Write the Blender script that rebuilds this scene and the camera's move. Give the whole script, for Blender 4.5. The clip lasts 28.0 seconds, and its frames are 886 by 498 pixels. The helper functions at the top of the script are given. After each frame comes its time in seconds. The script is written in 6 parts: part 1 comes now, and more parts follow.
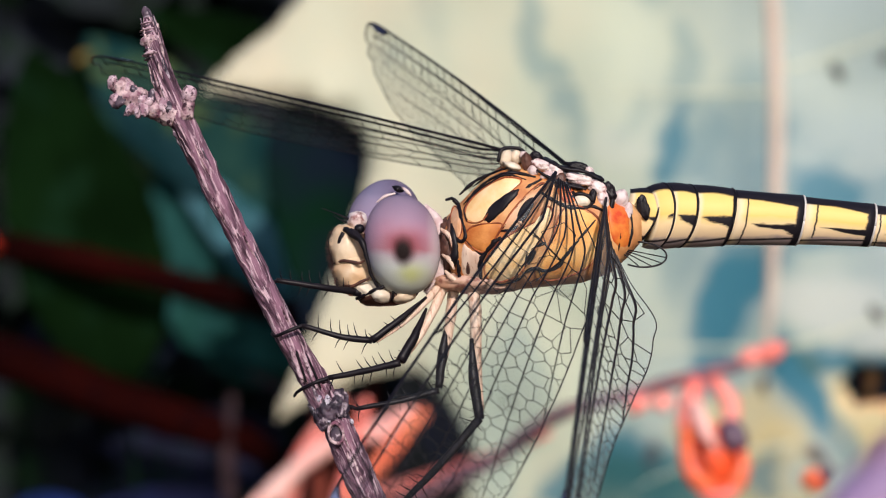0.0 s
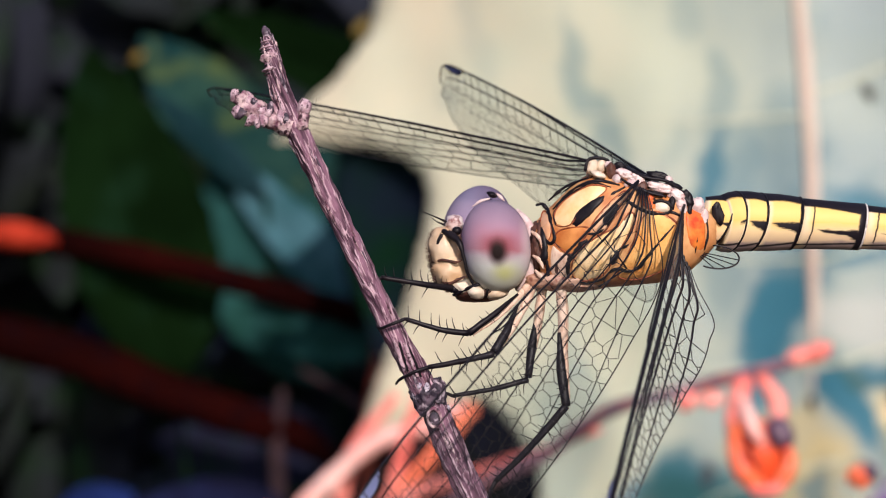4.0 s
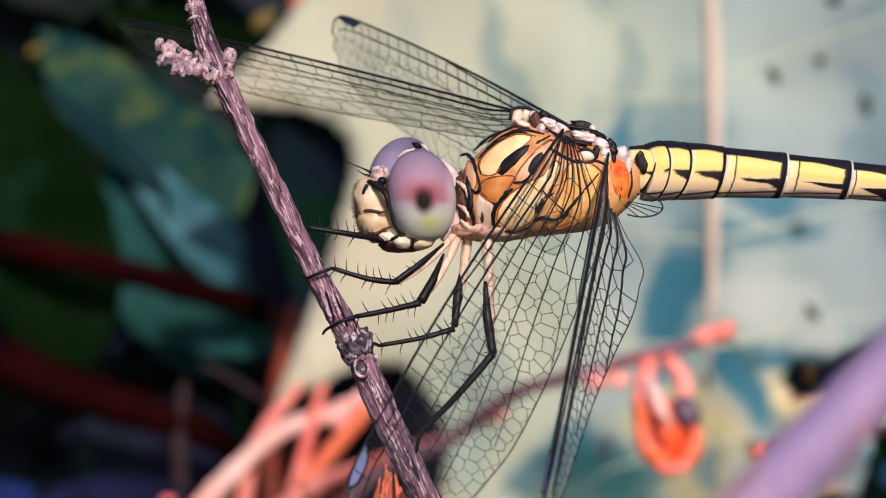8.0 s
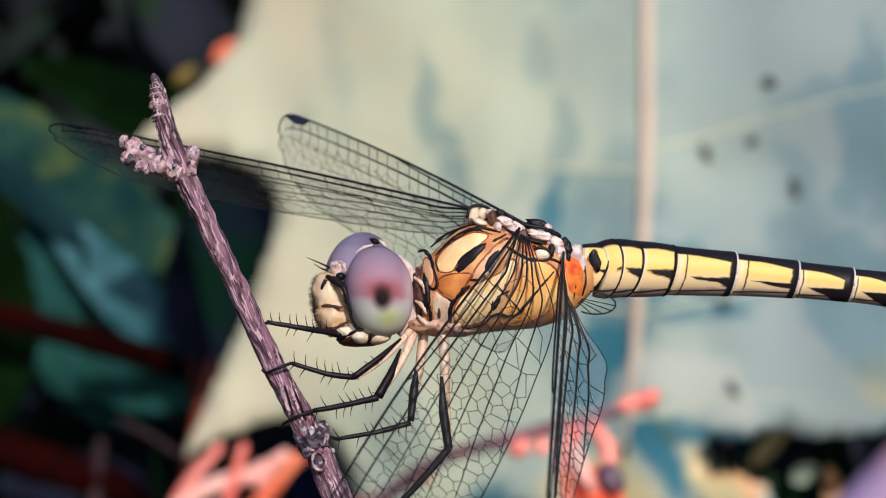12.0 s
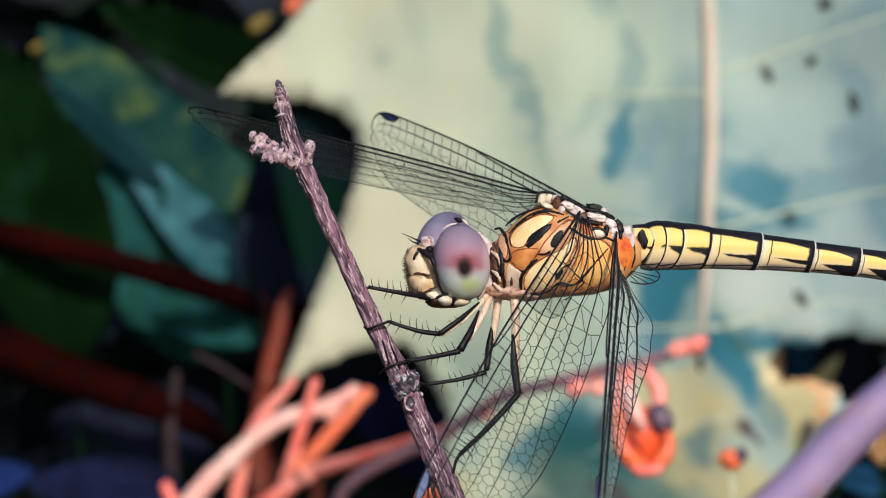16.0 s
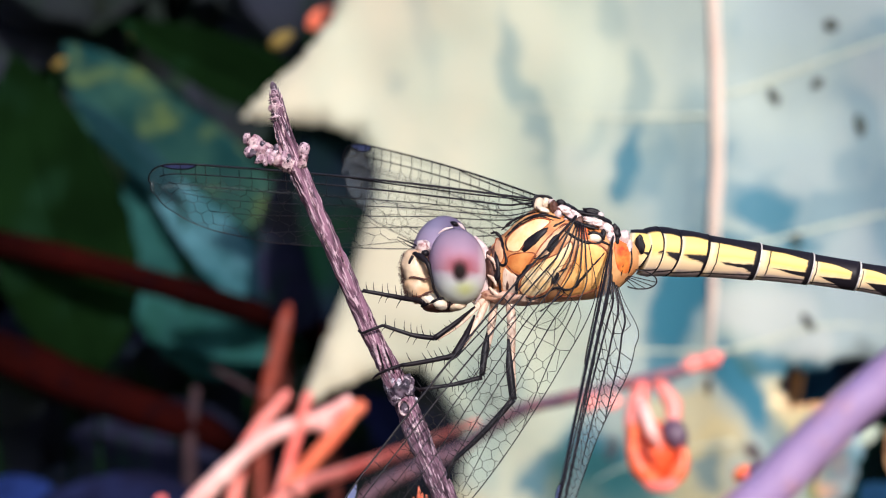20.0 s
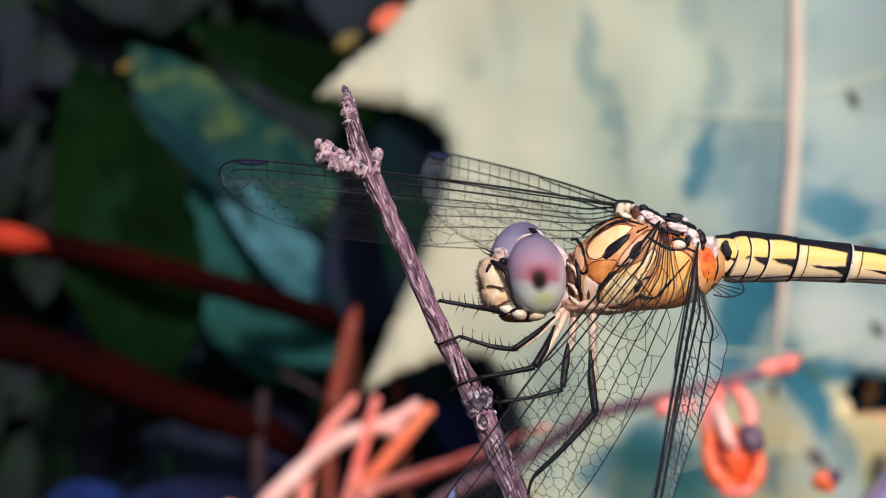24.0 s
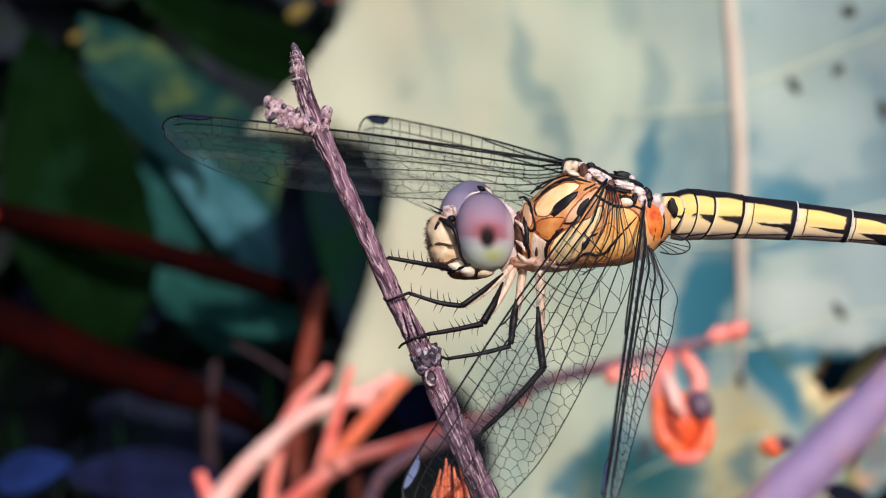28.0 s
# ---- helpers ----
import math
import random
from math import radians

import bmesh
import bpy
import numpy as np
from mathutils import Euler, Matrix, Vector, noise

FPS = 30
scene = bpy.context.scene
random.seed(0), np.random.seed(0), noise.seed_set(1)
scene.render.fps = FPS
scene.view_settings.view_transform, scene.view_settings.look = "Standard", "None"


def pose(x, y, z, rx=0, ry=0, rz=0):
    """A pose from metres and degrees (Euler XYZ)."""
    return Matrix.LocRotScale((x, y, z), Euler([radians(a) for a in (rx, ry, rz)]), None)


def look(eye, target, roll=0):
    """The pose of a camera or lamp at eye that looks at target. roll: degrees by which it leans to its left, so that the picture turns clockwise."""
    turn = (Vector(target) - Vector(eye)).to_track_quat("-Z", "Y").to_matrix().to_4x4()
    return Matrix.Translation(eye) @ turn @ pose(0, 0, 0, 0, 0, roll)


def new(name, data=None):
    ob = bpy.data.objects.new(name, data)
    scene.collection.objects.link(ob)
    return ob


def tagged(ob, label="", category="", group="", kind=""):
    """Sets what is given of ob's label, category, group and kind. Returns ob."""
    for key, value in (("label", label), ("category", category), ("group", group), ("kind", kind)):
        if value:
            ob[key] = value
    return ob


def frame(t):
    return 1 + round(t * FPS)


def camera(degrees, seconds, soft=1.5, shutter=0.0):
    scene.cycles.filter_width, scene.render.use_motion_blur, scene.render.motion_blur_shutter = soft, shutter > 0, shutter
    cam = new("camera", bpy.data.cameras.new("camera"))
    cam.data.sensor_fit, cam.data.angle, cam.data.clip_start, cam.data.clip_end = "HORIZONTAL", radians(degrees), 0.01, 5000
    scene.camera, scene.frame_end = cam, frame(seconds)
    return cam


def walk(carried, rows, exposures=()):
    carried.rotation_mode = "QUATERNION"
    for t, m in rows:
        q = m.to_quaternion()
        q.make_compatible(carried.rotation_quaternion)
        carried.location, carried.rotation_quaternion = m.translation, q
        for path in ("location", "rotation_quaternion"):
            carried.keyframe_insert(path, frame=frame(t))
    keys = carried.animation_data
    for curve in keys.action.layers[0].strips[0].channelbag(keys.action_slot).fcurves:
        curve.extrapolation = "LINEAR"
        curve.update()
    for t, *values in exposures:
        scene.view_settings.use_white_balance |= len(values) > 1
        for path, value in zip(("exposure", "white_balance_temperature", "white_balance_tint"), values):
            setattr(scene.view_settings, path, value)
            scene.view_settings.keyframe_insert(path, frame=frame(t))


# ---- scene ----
MM = 0.001
LIFT = 300.0   # height of the perch above the ground, mm


def at(p):
    """Plan millimetres, counted from the insect's eye, to world metres."""
    return Vector((p[0] * MM, p[1] * MM, (p[2] + LIFT) * MM))


# ------------------------------------------------------------------ camera
cam = camera(24, 28.0, soft=1.1)
PATH = [
    (0, 11.2, -99.9, 0.1, 89.92, 0.92, 5.23), (0.5, 10.8, -99.7, 0.1, 89.84, 0.72, 5.21),
    (1, 10.7, -100.3, 0.2, 90.09, 0.86, 5.06), (1.5, 10.6, -101.1, 0.0, 89.73, 1.07, 5.14),
    (2, 10.2, -102.5, -1.6, 90.98, 0.73, 5.43), (2.5, 8.8, -104.9, 0.4, 89.56, 0.87, 5.55),
    (3, 8.7, -107.6, 0.0, 89.39, 0.83, 5.70), (3.5, 9.6, -108.8, 0.3, 89.71, 0.41, 6.31),
    (5.5, 6.6, -110.1, -0.4, 90.08, 0.24, 5.19), (6, 6.7, -110.0, -0.6, 90.22, 0.28, 4.86),
    (6.5, 6.2, -110.4, -0.3, 90.24, 0.39, 4.82), (7, 6.5, -110.1, -1.0, 89.88, 0.57, 4.56),
    (7.5, 7.2, -109.8, -1.2, 90.02, 0.89, 4.16), (8, 7.5, -109.8, -2.6, 89.96, 0.73, 3.34),
    (8.5, 6.0, -109.9, -2.0, 90.36, 0.20, 3.07), (9, 6.3, -110.2, -1.5, 90.44, 0.35, 2.99),
    (9.5, 6.9, -109.5, -0.7, 90.30, 0.41, 1.03), (10, 7.1, -109.5, -0.2, 90.35, 0.33, 0.21),
    (10.5, 6.2, -110.4, -0.2, 90.75, 0.43, 0.14), (11, 5.9, -110.8, -1.1, 90.51, 0.35, -0.20),
    (11.5, 6.0, -110.3, -0.0, 90.85, 0.39, 0.03), (12, 5.0, -111.8, -0.0, 91.26, 0.22, 0.84),
    (12.5, 6.3, -112.3, -0.7, 90.43, -0.18, 0.51), (14.5, 6.5, -125.6, -1.3, 89.51, -0.12, 1.61),
    (15, 7.2, -130.1, 1.4, 90.01, -0.41, 2.17), (15.5, 4.6, -132.4, 2.6, 89.88, -0.59, 2.40),
    (16, 4.4, -134.3, 2.4, 89.44, -0.61, 2.44), (16.5, 5.4, -133.3, 1.4, 89.04, -0.48, 2.56),
    (17, 6.3, -132.8, 0.7, 89.20, -0.19, 2.90), (17.5, 7.5, -131.7, -0.3, 88.94, -0.00, 2.85),
    (18, 7.5, -132.0, -0.4, 89.33, 0.13, 2.61), (18.5, 6.9, -133.1, 0.4, 89.29, -0.18, 3.10),
    (19, 6.9, -132.8, 0.5, 89.41, -0.63, 3.18), (19.5, 7.4, -132.2, 0.3, 89.71, -0.72, 3.20),
    (20, 6.5, -133.3, 1.3, 90.01, -0.84, 3.22), (20.5, 6.8, -132.7, 1.2, 89.89, -0.84, 2.98),
    (21, 6.4, -132.9, 0.6, 89.74, -0.60, 2.95), (21.5, 6.7, -133.8, 0.4, 89.56, -0.49, 3.34),
    (22, 4.7, -133.3, 1.0, 89.67, -0.57, 3.70), (22.5, 5.1, -130.7, 1.7, 89.97, -0.84, 4.13),
    (24.5, 5.4, -128.8, 1.8, 89.98, -0.37, 5.10), (25, 5.4, -128.8, 1.8, 89.48, -0.35, 4.12),
    (25.5, 5.0, -129.2, 1.7, 89.70, -0.49, 3.69), (26, 4.5, -129.6, 1.5, 90.22, -0.64, 3.74),
    (26.5, 4.7, -129.6, 1.8, 90.44, -0.74, 4.08), (27, 4.9, -129.6, 2.0, 89.91, -0.81, 3.96),
    (27.5, 5.3, -129.6, 1.3, 89.48, -0.65, 3.66), (28, 5.7, -129.6, 0.7, 89.31, -0.50, 3.70)]
walk(cam, [(t, pose(x * MM, y * MM, (z + LIFT) * MM, a, b, c)) for t, x, y, z, a, b, c in PATH],
     [(0, -0.02, 6500, 16), (3, 0.09, 6600, 22), (6, 0.03, 6750, 20), (8, 0.03, 6650, 19), (9, 0.0, 6550, 18), (10, -0.06, 6500, 14), (11, -0.1, 6450, 13), (12, -0.07, 6450, 13), (15, -0.05, 6400, 8), (16, -0.04, 6350, 5), (17, 0.0, 6250, 2), (18, 0.0, 6200, 5),
      (19, 0.24, 6200, 17), (20, 0.38, 6250, 18), (20.6, 0.14, 6200, 15), (21, 0.06, 6150, 14), (22, 0.0, 6350, 14), (25, 0.0, 6400, 14), (26, 0.04, 6400, 14), (28, -0.02, 6350, 13)])

# ------------------------------------------------------------------ light
world = bpy.data.worlds.new("sky")
scene.world = world
world.use_nodes = True
wn = world.node_tree.nodes
sky = wn.new("ShaderNodeTexSky")
sky.sky_type, sky.sun_disc = "NISHITA", False
SUN_FROM = Vector((0.26, -0.84, 0.47)).normalized()
sky.sun_elevation = math.asin(SUN_FROM.z)
sky.sun_rotation = math.atan2(SUN_FROM.x, SUN_FROM.y)
world.node_tree.links.new(sky.outputs[0], wn["Background"].inputs[0])
wn["Background"].inputs[1].default_value = 0.14
sun = new("sun", bpy.data.lights.new("sun", "SUN"))
sun.data.energy, sun.data.angle, sun.data.color = 3.55, radians(0.6), (1.0, 0.93, 0.83)
sun.matrix_world = look(SUN_FROM, (0, 0, 0))


# ------------------------------------------------------------------ materials
def nodes_of(name):
    m = bpy.data.materials.new(name)
    m.use_nodes = True
    return m, m.node_tree.nodes, m.node_tree.links, m.node_tree.nodes["Principled BSDF"]


def rgb(c):
    return (c[0], c[1], c[2], 1.0)


def surface(name, a, b, c=None, size=1.0, rough=0.5, bump=0.15, fine=8.0, gloss=0.5, deep=0.1, stretch=(1, 1, 1), tilt=0):
    """Two or three base colours mixed by noise at two scales, with relief; size is the noise's length in mm."""
    m, n, l, p = nodes_of(name)
    co = n.new("ShaderNodeTexCoord")
    mp = n.new("ShaderNodeMapping")
    mp.inputs["Scale"].default_value = [s / (size * MM) for s in stretch]
    turned = n.new("ShaderNodeMapping")
    turned.inputs["Rotation"].default_value = (0, radians(tilt), 0)
    l.new(co.outputs["Object"], turned.inputs[0])
    l.new(turned.outputs[0], mp.inputs[0])
    n1, n2 = n.new("ShaderNodeTexNoise"), n.new("ShaderNodeTexNoise")
    n1.inputs["Scale"].default_value, n1.inputs["Detail"].default_value = 1.0, 4
    n2.inputs["Scale"].default_value, n2.inputs["Detail"].default_value = fine, 3
    l.new(mp.outputs[0], n1.inputs[0])
    l.new(mp.outputs[0], n2.inputs[0])
    ramp = n.new("ShaderNodeValToRGB")
    ramp.color_ramp.elements[0].position, ramp.color_ramp.elements[1].position = 0.36, 0.64
    ramp.color_ramp.elements[0].color, ramp.color_ramp.elements[1].color = rgb(a), rgb(b)
    l.new(n1.outputs[0], ramp.inputs[0])
    out = ramp.outputs[0]
    if c:
        r2 = n.new("ShaderNodeValToRGB")
        r2.color_ramp.elements[0].position, r2.color_ramp.elements[1].position = 0.52, 0.66
        l.new(n2.outputs[0], r2.inputs[0])
        mix = n.new("ShaderNodeMix")
        mix.data_type = "RGBA"
        l.new(r2.outputs[0], mix.inputs[0])
        l.new(out, mix.inputs[6])
        mix.inputs[7].default_value = rgb(c)
        out = mix.outputs[2]
    l.new(out, p.inputs["Base Color"])
    p.inputs["Roughness"].default_value = rough
    p.inputs["Specular IOR Level"].default_value = gloss
    if bump:
        bp = n.new("ShaderNodeBump")
        bp.inputs["Strength"].default_value = bump
        bp.inputs["Distance"].default_value = deep * size * MM
        l.new(n2.outputs[0], bp.inputs["Height"])
        l.new(bp.outputs[0], p.inputs["Normal"])
    return m


def eye_material():
    """Compound eye: violet cap, rosy band, pale grey lower half with an olive blush, a pale hind margin and a soft dark false pupil."""
    m, n, l, p = nodes_of("compound_eye")
    co = n.new("ShaderNodeTexCoord")
    sep = n.new("ShaderNodeSeparateXYZ")
    l.new(co.outputs["Object"], sep.inputs[0])
    cloud = n.new("ShaderNodeTexNoise")
    cloud.inputs["Scale"].default_value, cloud.inputs["Detail"].default_value = 480, 4
    l.new(co.outputs["Object"], cloud.inputs[0])

    def op(kind, a, b, c=0.0):
        q = n.new("ShaderNodeMath")
        q.operation = kind
        for i, v in enumerate((a, b, c)):
            if isinstance(v, (int, float)):
                q.inputs[i].default_value = v
            else:
                l.new(v, q.inputs[i])
        return q.outputs[0]

    def soft(v, lo, hi, top=1.0):
        r = n.new("ShaderNodeMapRange")
        r.interpolation_type = "SMOOTHSTEP"
        r.inputs["From Min"].default_value, r.inputs["From Max"].default_value = lo, hi
        r.inputs["To Min"].default_value, r.inputs["To Max"].default_value = 0.0, top
        l.new(v, r.inputs["Value"])
        return r.outputs[0]

    def blend(fac, below, col):
        x = n.new("ShaderNodeMix")
        x.data_type = "RGBA"
        l.new(fac, x.inputs[0])
        l.new(below, x.inputs[6])
        x.inputs[7].default_value = rgb(col)
        return x.outputs[2]

    def round_spot(cx, cz, rx, rz, inner, top):
        mp = n.new("ShaderNodeMapping")
        mp.vector_type = "TEXTURE"
        mp.inputs["Location"].default_value = (cx * MM, 0, cz * MM)
        mp.inputs["Scale"].default_value = (rx * MM, 1.0, rz * MM)
        l.new(co.outputs["Object"], mp.inputs[0])
        ln = n.new("ShaderNodeVectorMath")
        ln.operation = "LENGTH"
        l.new(mp.outputs[0], ln.inputs[0])
        d = op("MULTIPLY_ADD", cloud.outputs[0], 0.5, op("SUBTRACT", ln.outputs["Value"], 0.25))
        return soft(op("SUBTRACT", 1.0, d), 0.0, 1.0 - inner, top)

    height = op("MULTIPLY_ADD", cloud.outputs[0], 0.7, op("MULTIPLY_ADD", sep.outputs[2], 1 / MM, op("MULTIPLY", sep.outputs[0], 0.10 / MM)))
    scaled = op("MULTIPLY_ADD", height, 1 / 6.0, 0.5)
    ramp = n.new("ShaderNodeValToRGB")
    els = ramp.color_ramp.elements
    els[0].position, els[0].color = 0.14, rgb((0.46, 0.46, 0.43))
    els[1].position, els[1].color = 1.0, rgb((0.13, 0.105, 0.175))
    for z, col in ((-1.4, (0.52, 0.55, 0.49)), (-0.5, (0.48, 0.51, 0.49)), (0.02, (0.42, 0.37, 0.40)), (0.36, (0.36, 0.16, 0.20)), (1.1, (0.37, 0.19, 0.26)), (1.9, (0.29, 0.19, 0.27)), (2.7, (0.225, 0.17, 0.245))):
        els.new(0.5 + z / 6.0).color = rgb(col)
    l.new(scaled, ramp.inputs[0])
    col = ramp.outputs[0]
    col = blend(soft(sep.outputs[0], -0.6 * MM, -2.1 * MM, 0.45), col, (0.27, 0.26, 0.40))
    col = blend(soft(sep.outputs[0], 1.05 * MM, 1.75 * MM, 0.75), col, (0.62, 0.54, 0.57))
    col = blend(round_spot(0.40, -1.25, 1.15, 0.85, 0.1, 0.75), col, (0.42, 0.44, 0.12))
    col = blend(round_spot(0.15, 0.2, 1.35, 1.2, 0.0, 0.85), col, (0.22, 0.03, 0.04))
    col = blend(round_spot(0.08, -0.16, 0.72, 1.06, 0.22, 1.0), col, (0.006, 0.001, 0.001))
    l.new(col, p.inputs["Base Color"])
    vor = n.new("ShaderNodeTexVoronoi")
    vor.inputs["Scale"].default_value = 14000
    l.new(co.outputs["Object"], vor.inputs[0])
    bp = n.new("ShaderNodeBump")
    bp.inputs["Strength"].default_value, bp.inputs["Distance"].default_value = 0.2, 0.00003
    l.new(vor.outputs[0], bp.inputs["Height"])
    l.new(bp.outputs[0], p.inputs["Normal"])
    p.inputs["Roughness"].default_value = 0.6
    p.inputs["Specular IOR Level"].default_value = 0.2
    return m


def segment_material(back=0.84, drop=0.06, start=0.35, upper=0.12, lower=0.18, rear=0.93, centre=0.40, seam=0.0):
    """Abdomen plate, by its own length (u) and height (v): gold flank, cream below, a black back, a ragged black streak that widens to
    the rear, a black rear band, a fine black line over a grey belly and, where seam is set, a fine cross line near the front."""
    m, n, l, p = nodes_of("abdomen_plate")
    uv = n.new("ShaderNodeUVMap")
    uv.uv_map = "plate"
    sep = n.new("ShaderNodeSeparateXYZ")
    l.new(uv.outputs[0], sep.inputs[0])
    co = n.new("ShaderNodeTexCoord")
    info = n.new("ShaderNodeObjectInfo")

    def op(kind, a, b=None, c=None):
        q = n.new("ShaderNodeMath")
        q.operation = kind
        for i, v in enumerate((a, b, c)):
            if v is None:
                continue
            if isinstance(v, (int, float)):
                q.inputs[i].default_value = v
            else:
                l.new(v, q.inputs[i])
        return q.outputs[0]

    def rag(scale, detail, stretch):
        t = n.new("ShaderNodeTexNoise")
        t.noise_dimensions = "4D"
        t.inputs["Scale"].default_value, t.inputs["Detail"].default_value, t.inputs["Roughness"].default_value = scale, detail, 0.62
        mp = n.new("ShaderNodeMapping")
        mp.inputs["Scale"].default_value = (stretch, 1.0, 1.0)
        l.new(co.outputs["Object"], mp.inputs[0])
        l.new(mp.outputs[0], t.inputs[0])
        l.new(info.outputs["Random"], t.inputs["W"])
        return t.outputs[0]

    def clip(v, soft):
        q = op("MULTIPLY_ADD", v, 1 / soft, 0.5)
        return op("MINIMUM", op("MAXIMUM", q, 0.0), 1.0)

    streak, coarse = rag(2600, 4, 0.16), rag(900, 3, 0.5)
    wob = op("ADD", op("MULTIPLY_ADD", streak, 0.22, -0.11), op("MULTIPLY_ADD", coarse, 0.14, -0.07))
    u, v = sep.outputs[0], sep.outputs[1]
    vw = op("ADD", v, wob)
    uw = op("MULTIPLY_ADD", wob, 0.35, u)
    sag = op("MULTIPLY", op("POWER", u, 3.0), drop)
    dark = clip(op("SUBTRACT", op("ADD", op("MULTIPLY_ADD", wob, 0.35, v), sag), back), 0.03)
    run = op("MAXIMUM", op("SUBTRACT", u, start), 0.0)
    above = op("SUBTRACT", op("MULTIPLY_ADD", run, upper, centre), vw)
    below = op("SUBTRACT", vw, op("MULTIPLY_ADD", run, -lower, centre - 0.02))
    inside = op("MINIMUM", op("MINIMUM", above, below), op("MULTIPLY", op("SUBTRACT", uw, start), 0.3))
    dark = op("MAXIMUM", dark, clip(inside, 0.03))
    dark = op("MAXIMUM", dark, clip(op("SUBTRACT", uw, rear), 0.03))
    line = op("SUBTRACT", 0.018, op("ABSOLUTE", op("SUBTRACT", op("MULTIPLY_ADD", wob, 0.2, v), op("MULTIPLY_ADD", u, 0.06, 0.085))))
    dark = op("MAXIMUM", dark, clip(line, 0.02))
    if seam:
        cross = op("SUBTRACT", 0.012, op("ABSOLUTE", op("SUBTRACT", uw, seam)))
        dark = op("MAXIMUM", dark, op("MULTIPLY", clip(cross, 0.012), clip(op("SUBTRACT", coarse, 0.42), 0.08)))
    ramp = n.new("ShaderNodeValToRGB")
    els = ramp.color_ramp.elements
    els[0].position, els[0].color = 0.05, rgb((0.34, 0.27, 0.26))
    els[1].position, els[1].color = 1.0, rgb((0.82, 0.56, 0.17))
    for pos, c in ((0.13, (0.36, 0.28, 0.26)), (0.19, (0.70, 0.52, 0.33)), (0.38, (0.80, 0.60, 0.33)), (0.55, (0.82, 0.54, 0.15)), (0.72, (0.84, 0.60, 0.20))):
        els.new(pos).color = rgb(c)
    l.new(op("MULTIPLY_ADD", coarse, 0.24, op("SUBTRACT", v, 0.12)), ramp.inputs[0])
    pale = n.new("ShaderNodeMix")
    pale.data_type = "RGBA"
    l.new(clip(op("SUBTRACT", 0.13, uw), 0.12), pale.inputs[0])
    l.new(ramp.outputs[0], pale.inputs[6])
    pale.inputs[7].default_value = rgb((0.80, 0.64, 0.42))
    mix = n.new("ShaderNodeMix")
    mix.data_type = "RGBA"
    l.new(dark, mix.inputs[0])
    l.new(pale.outputs[2], mix.inputs[6])
    mix.inputs[7].default_value = rgb((0.010, 0.008, 0.012))
    l.new(mix.outputs[2], p.inputs["Base Color"])
    p.inputs["Roughness"].default_value = 0.5
    p.inputs["Specular IOR Level"].default_value = 0.2
    bp = n.new("ShaderNodeBump")
    bp.inputs["Strength"].default_value, bp.inputs["Distance"].default_value = 0.2, 0.00006
    l.new(streak, bp.inputs["Height"])
    l.new(bp.outputs[0], p.inputs["Normal"])
    return m


def membrane_material():
    """Clear wing membrane: mostly lets light through, with a thin glassy sheen."""
    m, n, l, p = nodes_of("wing_membrane")
    tr = n.new("ShaderNodeBsdfTransparent")
    tr.inputs[0].default_value = (0.95, 0.97, 0.97, 1)
    mix = n.new("ShaderNodeMixShader")
    fres = n.new("ShaderNodeFresnel")
    fres.inputs[0].default_value = 1.3
    mul = n.new("ShaderNodeMath")
    mul.operation = "MULTIPLY_ADD"
    mul.inputs[1].default_value, mul.inputs[2].default_value = 0.16, 0.006
    l.new(fres.outputs[0], mul.inputs[0])
    l.new(mul.outputs[0], mix.inputs[0])
    l.new(tr.outputs[0], mix.inputs[1])
    l.new(p.outputs[0], mix.inputs[2])
    p.inputs["Base Color"].default_value = (0.55, 0.62, 0.66, 1)
    p.inputs["Roughness"].default_value = 0.22
    l.new(mix.outputs[0], n["Material Output"].inputs[0])
    return m


